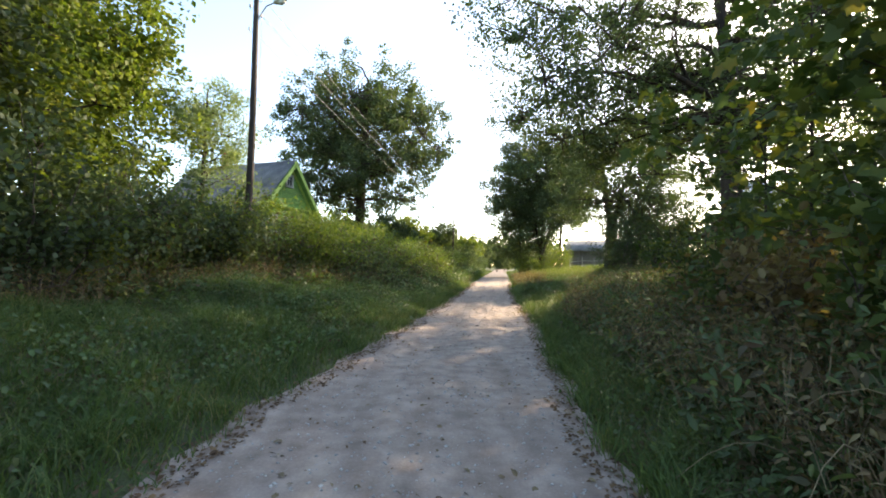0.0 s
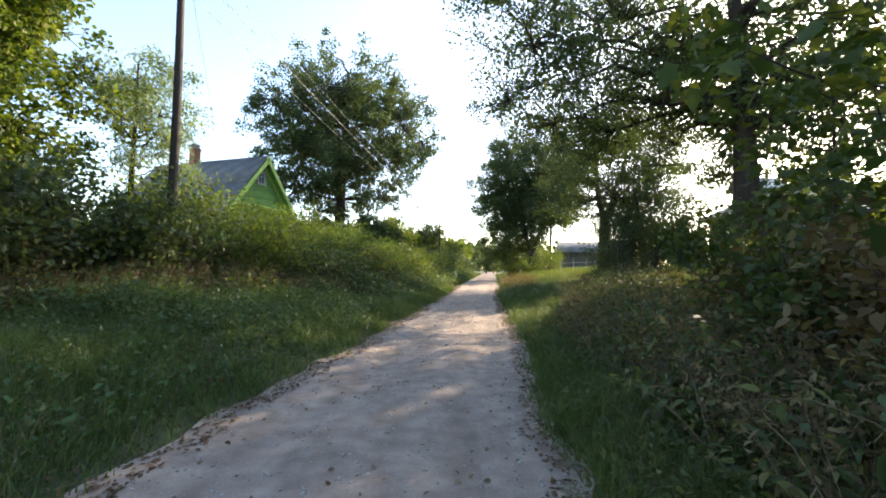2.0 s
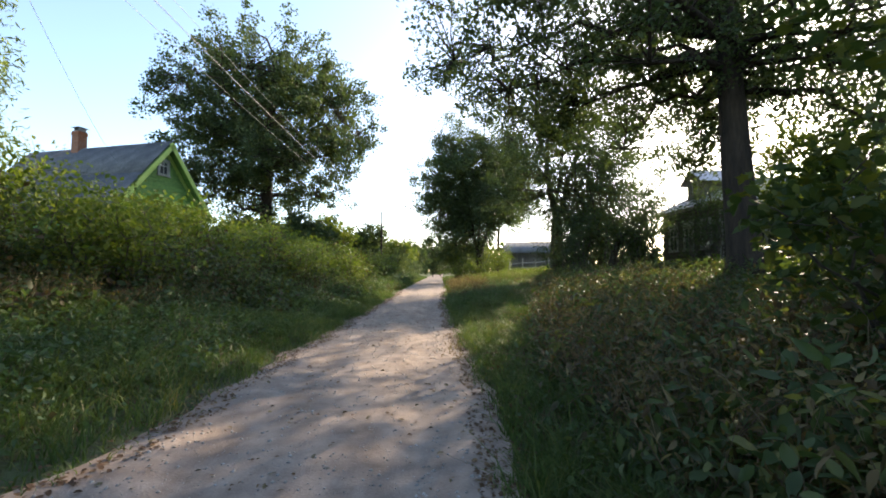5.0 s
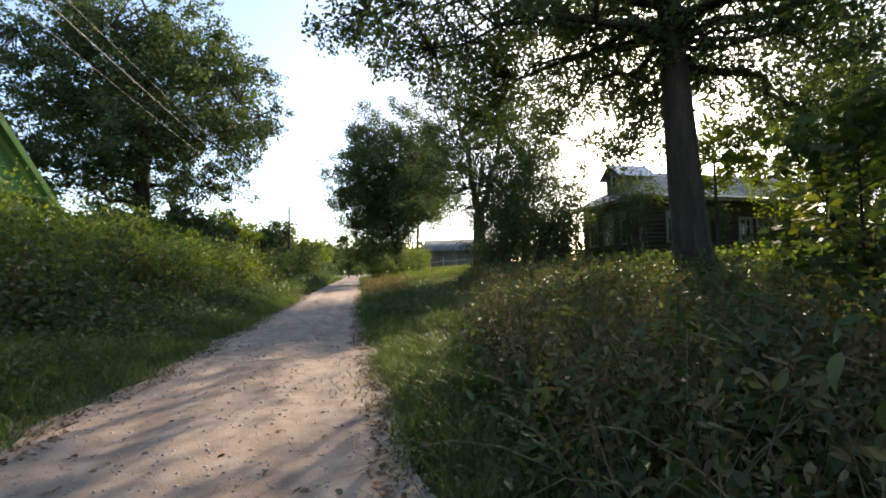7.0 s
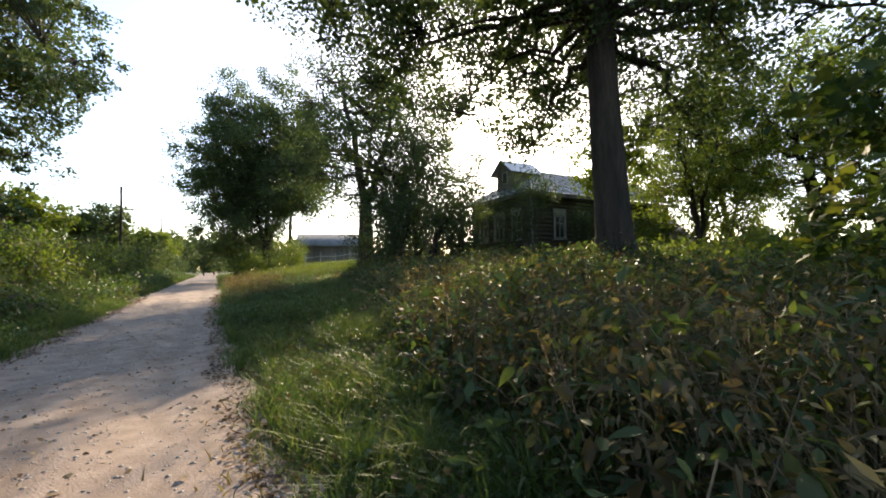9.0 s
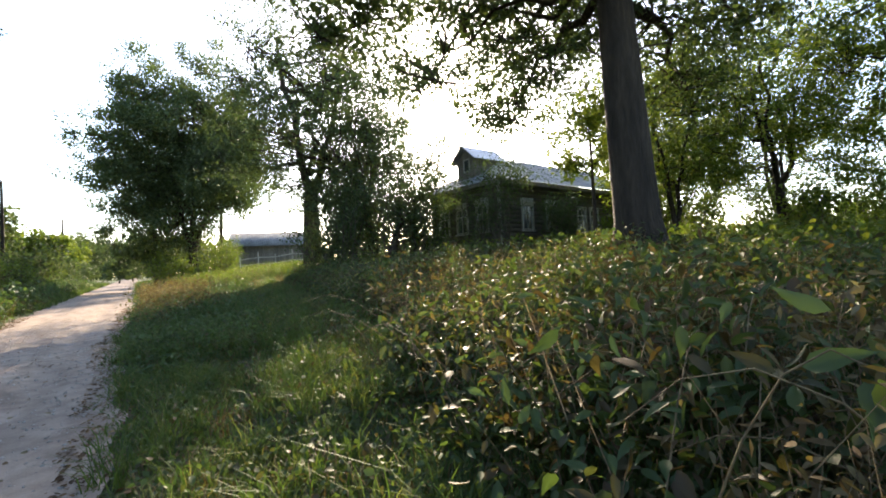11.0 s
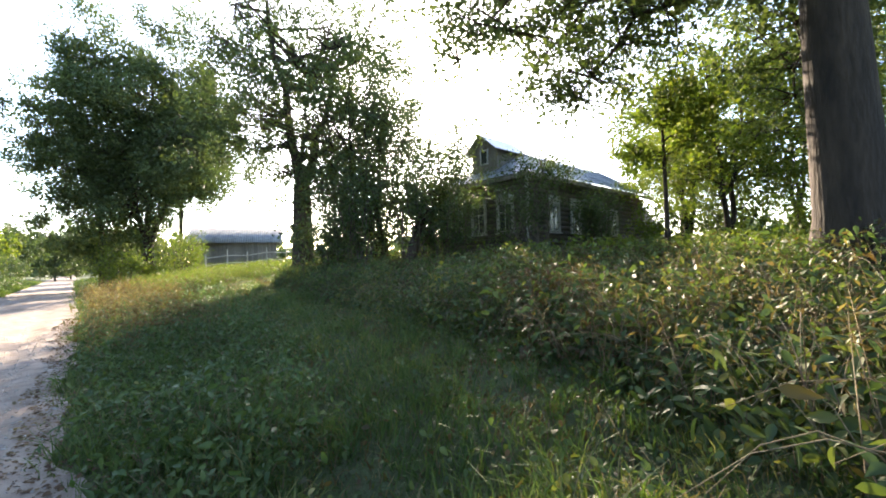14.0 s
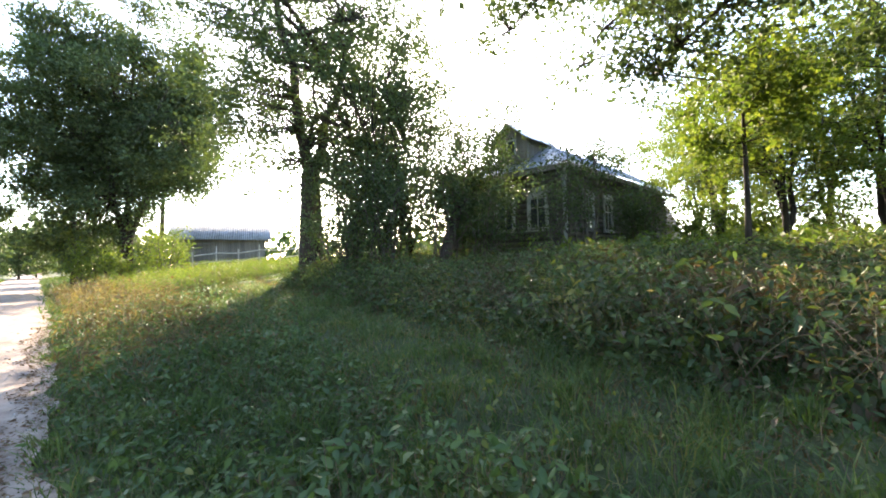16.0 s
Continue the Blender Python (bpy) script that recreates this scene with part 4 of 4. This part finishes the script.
def corrugated(length, run, wave, amp, material, name="roof_sheet"):
    """A corrugated sheet: length along x, run along y, waves along x."""
    k = int(length / wave * 6)
    xs = np.linspace(0, length, k + 1)
    zs = amp * np.sin(xs / wave * 6.283)
    V = np.concatenate([np.column_stack([xs, np.full(k + 1, yy), zs + dz]) for yy, dz in ((0, 0), (run, 0), (run, -0.008), (0, -0.008))])
    i, w = np.arange(k), k + 1
    F = [np.stack([a * w + i, a * w + i + 1, b * w + i + 1, b * w + i], -1) for a, b in ((0, 1), (1, 2), (2, 3), (3, 0))]
    F = np.concatenate(F)
    return fast_mesh(name, V, np.concatenate([F[:, [0, 1, 2]], F[:, [0, 2, 3]]]), material)


def window_unit(parent, m, w, h, frame_mat, bars=(0.5,), rails=(0.68,), surround=0.12, pediment=False):
    """A window facing local -y at m: surround, frame bars and panes."""
    ob = new("window")
    ob.parent = parent
    ob.matrix_local = m
    boards = []
    for x0, x1, z0, z1 in ((-w / 2 - surround, -w / 2, -0.05, h + 0.02), (w / 2, w / 2 + surround, -0.05, h + 0.02), (-w / 2 - surround, w / 2 + surround, h + 0.02, h + surround + 0.04)):
        boards.append((x0, x1, -0.07, 0, z0, z1, 0.008))
    boards.append((-w / 2 - surround - 0.05, w / 2 + surround + 0.05, -0.13, 0, -0.11, -0.05, 0.008))
    if pediment:
        boards.append((-w / 2 - surround - 0.08, w / 2 + surround + 0.08, -0.14, 0, h + surround + 0.04, h + surround + 0.10, 0.008))
        boards.append((-w / 2 - surround, w / 2 + surround, -0.06, 0, h + surround + 0.10, h + surround + 0.32, 0.008))
    for b in boards:
        bm = bmesh.new()
        box(bm, *b)
        part("surround_board", bm, frame_mat, ob, "flaking white window surround board")
    bm = bmesh.new()
    for b in bars:
        box(bm, -w / 2 + b * w - 0.025, -w / 2 + b * w + 0.025, -0.035, 0.01, 0, h)
    for r in rails:
        box(bm, -w / 2, w / 2, -0.038, 0.008, r * h - 0.025, r * h + 0.025)
    for x0, x1, z0, z1 in ((-w / 2, -w / 2 + 0.05, 0, h), (w / 2 - 0.05, w / 2, 0, h), (-w / 2, w / 2, 0, 0.05), (-w / 2, w / 2, h - 0.05, h)):
        box(bm, x0, x1, -0.04, 0.006, z0, z1)
    part("window_frame", bm, frame_mat, ob)
    bm = bmesh.new()
    box(bm, -w / 2, w / 2, -0.012, -0.006, 0, h)
    part("pane", bm, M_GLASS, ob, "dark reflecting window glass")
    return ob


def gable_house():
    """Local: gable front at x = 0 facing +x, ridge along -x, y across."""
    z0 = 2.05
    ob = thing("green_house", pose(-14.6, 40.4, z0, 0, 0, -23) @ Matrix.Scale(1.28, 4), "green boarded village house with a grey gable roof", "house")
    hw, wall, ridge, depth = 2.75, 3.6, 7.05, 10.35
    slope = math.atan2(ridge - wall, hw)
    bm = bmesh.new()
    prof = [(-hw, -0.6), (hw, -0.6), (hw, wall), (0, ridge - 0.1), (-hw, wall)]
    f1 = [bm.verts.new((-0.04, yy, zz)) for yy, zz in prof]
    f2 = [bm.verts.new((-depth, yy, zz)) for yy, zz in prof]
    bm.faces.new(f1)
    bm.faces.new(f2[::-1])
    for k in range(5):
        bm.faces.new((f1[k], f2[k], f2[(k + 1) % 5], f1[(k + 1) % 5]))
    bmesh.ops.recalc_face_normals(bm, faces=bm.faces)
    part("wall", bm, M_GREEN, ob)
    z = -0.4
    while z < ridge - 0.35:
        half = hw if z + 0.16 < wall else hw * (ridge - z - 0.16) / (ridge - wall)
        bm = bmesh.new()
        box(bm, -0.04, 0.012, -half, half, z, z + 0.152, 0.006)
        part("board", bm, M_GREEN, ob)
        z += 0.16
    L = (hw + 0.7) / math.cos(slope)
    sheet_me = corrugated(1.75, L / 2 + 0.08, 0.175, 0.028, M_SLATE)
    for side in (1, -1):
        for i in range(7):
            for j in range(2):
                a = j * L / 2
                m = Matrix.Translation((-depth - 0.4 + i * 1.6, 0, ridge + 0.05)) @ Matrix.Rotation(0 if side == 1 else 0, 4, "Z")
                if side == 1:
                    m = m @ Matrix.Rotation(-slope, 4, "X") @ Matrix.Translation((0, a, 0.012 * (1 - j)))
                else:
                    m = m @ Matrix.Rotation(math.pi + slope, 4, "X") @ Matrix.Diagonal((1, 1, -1, 1)) @ Matrix.Translation((0, a, 0.012 * (1 - j)))
                placed("roof_sheet", sheet_me, ob, m)
    for side in (1, -1):
        for x0, x1, lab in ((0.62, 0.67, "yellow-green verge board"), (-0.02, 0.03, "yellow-green verge board")):
            bm = bmesh.new()
            box(bm, x0, x1, 0, L, -0.30, -0.04, 0.008, Matrix.Translation((0, 0, ridge)) @ (Matrix.Rotation(-slope, 4, "X") if side == 1 else Matrix.Scale(-1, 4, (0, 1, 0)) @ Matrix.Rotation(-slope, 4, "X")))
            bmesh.ops.recalc_face_normals(bm, faces=bm.faces)
            part("verge_board", bm, M_TRIM, ob, lab)
        bm = bmesh.new()
        box(bm, -0.02, 0.62, 0, L, -0.07, -0.045, 0, Matrix.Translation((0, 0, ridge)) @ (Matrix.Rotation(-slope, 4, "X") if side == 1 else Matrix.Scale(-1, 4, (0, 1, 0)) @ Matrix.Rotation(-slope, 4, "X")))
        bmesh.ops.recalc_face_normals(bm, faces=bm.faces)
        part("soffit", bm, M_GREEN, ob, "green boarded roof overhang")
    bm = bmesh.new()
    box(bm, -0.03, 0.45, -hw - 0.2, hw + 0.2, wall - 0.18, wall - 0.05, 0.01)
    part("cornice", bm, M_TRIM, ob, "yellow-green cornice")
    turn = Matrix.Rotation(radians(90), 4, "Z")
    window_unit(ob, Matrix.Translation((0.02, 0, 5.15)) @ turn, 0.55, 0.75, M_OLDWHITE)
    for yy in (-1.5, 0, 1.5):
        window_unit(ob, Matrix.Translation((0.02, yy, 1.6)) @ turn, 0.7, 1.2, M_OLDWHITE)
    bm = bmesh.new()
    for s in (-1, 1):
        box(bm, 0.0, 0.035, s * hw - 0.09, s * hw + 0.09, -0.5, wall - 0.2, 0.006)
    part("corner_board", bm, M_TRIM, ob)
    ch = new("chimney")
    ch.parent = ob
    ch.matrix_local = Matrix.Translation((-6.6, 0.0, ridge - 0.5))
    tagged(ch, "red brick chimney with a metal cap")
    bm = bmesh.new()
    box(bm, -0.265, 0.265, -0.265, 0.265, 0, 1.66)
    part("core", bm, M_MORTAR, ch)
    brick = shared_box("brick", 0.25, 0.12, 0.065, M_BRICK, 0.004)
    for c in range(21):
        zz = 0.02 + c * 0.077
        grow = 0.03 if c in (18, 19) else 0.0
        e = 0.275 + grow
        for q in range(4):
            for b in range(2):
                m = Matrix.Rotation(q * math.pi / 2, 4, "Z") @ Matrix.Translation((-e + b * 0.26 + (0.03 if c % 2 else 0), -e, zz))
                placed("brick", brick, ch, m)
    bm = bmesh.new()
    for s in (-0.2, 0.2):
        box(bm, s - 0.02, s + 0.02, -0.2, 0.2, 1.64, 1.86)
    box(bm, -0.33, 0.33, -0.33, 0.33, 1.86, 1.89, 0.008)
    part("cap", bm, M_STEEL, ch, "rusty tin chimney cap")
    return ob


gable_house()


# ---- old log house ----
def log_house():
    """Local: near corner at the origin, street front along +y (facing -x), long side along +x (facing -y)."""
    z0 = 1.6
    ob = thing("log_house", pose(20.6, 26.8, z0, 0, 0, -8), "dark weathered log house with a tin roof", "log house")
    W, D, H = 5.6, 12.5, 4.0
    bm = bmesh.new()
    box(bm, 0.06, D, 0.06, W, -0.6, H)
    part("wall", bm, M_LOG, ob)
    r = 0.13
    n = int((H + 0.4) / (2 * r * 0.93))
    def log_mesh(length):
        bm = bmesh.new()
        rod(bm, (-0.3, 0, 0), (length, 0, 0), r, r * 0.94, 10)
        me = bpy.data.meshes.new("log")
        bm.to_mesh(me)
        bm.free()
        me.materials.append(M_LOG)
        return me
    side, front = log_mesh(D + 0.3), log_mesh(W + 0.3)
    for k in range(n):
        z = -0.4 + k * 2 * r * 0.93
        placed("log", side, ob, Matrix.Translation((0, 0.02, z)))
        placed("log", front, ob, Matrix.Translation((0.02, 0, z + r * 0.93)) @ Matrix.Rotation(math.pi / 2, 4, "Z"))
    west = Matrix.Rotation(radians(-90), 4, "Z")
    for yy in (1.15, 2.85, 4.5):
        window_unit(ob, Matrix.Translation((-0.12, yy, 1.35)) @ west, 0.8, 1.35, M_OLDWHITE, pediment=True)
    for xx in (2.0, 4.0, 7.0, 8.3):
        window_unit(ob, Matrix.Translation((xx, -0.12, 1.35)), 0.75, 1.3, M_OLDWHITE, pediment=xx < 5)
    for s, x1 in ((0, 1),):
        bm = bmesh.new()
        box(bm, -0.2, -0.16, -0.22, 0.2, -0.3, H, 0.006)
        box(bm, -0.2, 0.2, -0.22, -0.18, -0.3, H, 0.006)
        part("corner_board", bm, M_OLDWHITE, ob, "old white corner boards")
    # roof planes: hipped at the street front, ridge along x
    rise, over = 2.0, 0.65
    e0, hipx = -over, W / 2
    R = Vector((hipx, W / 2, H + rise))
    R2 = Vector((D + over, W / 2, H + rise))
    c = [Vector((-over, -over, H - 0.1)), Vector((-over, W + over, H - 0.1)), Vector((D + over, -over, H - 0.1)), Vector((D + over, W + over, H - 0.1))]
    bm = bmesh.new()
    for quad in ((c[0], R, c[1]), (c[0], c[2], R2, R), (c[1], R, R2, c[3])):
        bm.faces.new([bm.verts.new(v) for v in quad])
    bmesh.ops.solidify(bm, geom=bm.faces[:], thickness=0.05)
    bmesh.ops.recalc_face_normals(bm, faces=bm.faces)
    part("roof", bm, M_TIN, ob, "grey seamed tin roof")
    up = Vector((0, 0, 0.05))
    def seam(a, b):
        bm = bmesh.new()
        rod(bm, a + up, b + up, 0.022, sides=5)
        part("seam", bm, M_TIN, ob)
    for k in range(1, 26):
        x = -over + k * (D + 2 * over) / 26
        t = min(1.0, (x + over) / (hipx + over))
        seam(Vector((x, -over, H - 0.1)), Vector((x, -over, H - 0.1)).lerp(Vector((x, W / 2, H + rise)), t))
    for k in range(1, 13):
        y = -over + k * (W + 2 * over) / 13
        t = 1 - abs(y - W / 2) / (W / 2 + over)
        seam(Vector((-over, y, H - 0.1)), Vector((-over, y, H - 0.1)).lerp(Vector((hipx, y, H + rise)), t))
    bm = bmesh.new()
    box(bm, -over + 0.02, -over + 0.06, -over, W + over, H - 0.32, H - 0.12, 0.006)
    box(bm, -over, D + over, -over + 0.02, -over + 0.06, H - 0.32, H - 0.12, 0.006)
    part("eaves_board", bm, M_BARNWOOD, ob, "grey weathered eaves board")
    # attic room on the front slope
    dz, dw, dh = H + 0.55, 0.85, 1.1
    dorm = new("dormer")
    dorm.parent = ob
    dorm.matrix_local = Matrix.Translation((0.35, W / 2, dz))
    bm = bmesh.new()
    prof = [(-dw, -0.6), (dw, -0.6), (dw, dh), (0, dh + 0.7), (-dw, dh)]
    f1 = [bm.verts.new((0.0, y, z)) for y, z in prof]
    f2 = [bm.verts.new((2.2, y, z)) for y, z in prof]
    bm.faces.new(f1)
    bm.faces.new(f2)
    for k in range(5):
        bm.faces.new((f1[k], f2[k], f2[(k + 1) % 5], f1[(k + 1) % 5]))
    bmesh.ops.recalc_face_normals(bm, faces=bm.faces)
    part("dormer_wall", bm, M_BARNWOOD, dorm, "grey boarded attic room")
    a = math.atan2(0.7, dw)
    for s in (1, -1):
        bm = bmesh.new()
        mm = Matrix.Translation((0, 0, dh + 0.75)) @ (Matrix.Rotation(-a, 4, "X") if s == 1 else Matrix.Scale(-1, 4, (0, 1, 0)) @ Matrix.Rotation(-a, 4, "X"))
        box(bm, -0.4, 2.3, 0, 1.4, -0.03, 0.02, 0, mm)
        bmesh.ops.recalc_face_normals(bm, faces=bm.faces)
        part("dormer_roof", bm, M_TIN, dorm, "tin roof over the attic room")
    bm = bmesh.new()
    for y in (0.0,):
        box(bm, -0.05, 0.02, y - 0.27, y + 0.27, 0.35, 0.43, 0.006)
        box(bm, -0.05, 0.02, y - 0.27, y + 0.27, 1.05, 1.13, 0.006)
        for q in (-0.23, 0.23):
            box(bm, -0.05, 0.02, y + q - 0.04, y + q + 0.04, 0.4, 1.1, 0.006)
    part("dormer_window_frame", bm, M_OLDWHITE, dorm)
    bm = bmesh.new()
    for y in (0.0,):
        box(bm, -0.03, 0.015, y - 0.2, y + 0.2, 0.42, 1.06)
    part("dormer_pane", bm, M_GLASS, dorm)
    # lean-to shed at the back
    bm = bmesh.new()
    box(bm, D + 0.05, D + 3.0, 0.3, W - 0.3, -0.6, 2.2)
    part("shed_wall", bm, M_BARNWOOD, ob, "grey board lean-to")
    bm = bmesh.new()
    vs = [bm.verts.new(v) for v in ((D + 0.1, -0.2, 3.2), (D + 0.1, W, 3.2), (D + 4.0, W, 1.3), (D + 4.0, -0.2, 1.3))]
    bm.faces.new(vs)
    bmesh.ops.solidify(bm, geom=bm.faces[:], thickness=0.05)
    part("shed_roof", bm, M_TIN, ob, "slumping tin lean-to roof")
    return ob


log_house()


# ---- barn and fence beyond the track ----
def barn():
    bx, by = 24.6, 65.0
    z0 = 2.5
    ob = thing("barn", pose(bx, by, z0, 0, 0, -28), "low grey boarded barn with a pale roof", "barn")
    W, D, H, R = 8.4, 6.0, 2.0, 3.6
    bm = bmesh.new()
    box(bm, -W / 2, W / 2, 0.03, D, -1.9, H)
    part("wall", bm, M_BARNWOOD, ob)
    plank = shared_box("plank", 0.19, 0.03, H + 1.4, M_BARNWOOD, 0.004)
    for k in range(42):
        placed("plank", plank, ob, Matrix.Translation((-W / 2 + k * 0.2, -0.004 * (k % 3), -1.4)))
    s = math.atan2(R - H, D / 2)
    L = (D / 2 + 0.5) / math.cos(s)
    me = corrugated(2.05, L, 0.2, 0.03, M_ASBEST)
    for k in range(5):
        m = Matrix.Translation((-W / 2 - 0.6 + k * 1.9, D / 2, R + 0.05))
        placed("roof_sheet", me, ob, m @ Matrix.Rotation(math.pi + s, 4, "X") @ Matrix.Diagonal((1, 1, -1, 1)))
        placed("roof_sheet", me, ob, m @ Matrix.Rotation(-s, 4, "X"))
    bm = bmesh.new()
    for x in (-W / 2, W / 2):
        a = [bm.verts.new((x, 0.03, H)), bm.verts.new((x, D, H)), bm.verts.new((x, D / 2, R))]
        bm.faces.new(a)
    part("gable", bm, M_BARNWOOD, ob)
    return ob


barn()


def fence():
    ob = thing("fence", pose(0, 0, 0), "pale wooden post and rail fence before the barn", "fence")
    rng = np.random.default_rng(3)
    last = None
    for k in range(10):
        x, y = 16.4 + k * 1.25, 51.5 - k * 0.62
        z = float(land(x, y))
        h = 1.7 + 0.3 * rng.random()
        bm = bmesh.new()
        rod(bm, (x, y, z - 0.3), (x + 0.03 * rng.normal(), y, z + h), 0.06, 0.05, 8)
        part("post", bm, M_POST, ob)
        if last is not None:
            for q in (0.55, 0.9):
                bm = bmesh.new()
                rod(bm, (last[0], last[1] - 0.07, last[2] + q * 1.6), (x, y - 0.07, z + q * 1.6), 0.04, 0.035, 6)
                part("rail", bm, M_POST, ob)
        last = (x, y, z)


fence()


def leaning_stump():
    x, y = 14.7, 28.9
    ob = thing("broken_trunk", pose(x, y, float(land(x, y))), "broken leaning dead tree trunk", "tree trunk")
    t = np.linspace(0, 1, 9)
    pts = np.column_stack([0.75 * t + 0.05 * np.sin(7 * t), -0.35 * t, -0.2 + 2.6 * t])
    v, f = tubes([(pts, 0.26 - 0.12 * t + 0.02 * np.sin(t * 17))], 10)
    part("trunk", fast_mesh("trunk", v, f, M_BARK), None, ob)
    v, f = tubes([(np.array([(0.6, -0.28, 2.0), (0.95, -0.5, 2.6), (1.1, -0.6, 2.7)]), np.array([0.06, 0.04, 0.02]))], 6)
    part("snag", fast_mesh("snag", v, f, M_BARK), None, ob, "short bare broken branch")


leaning_stump()
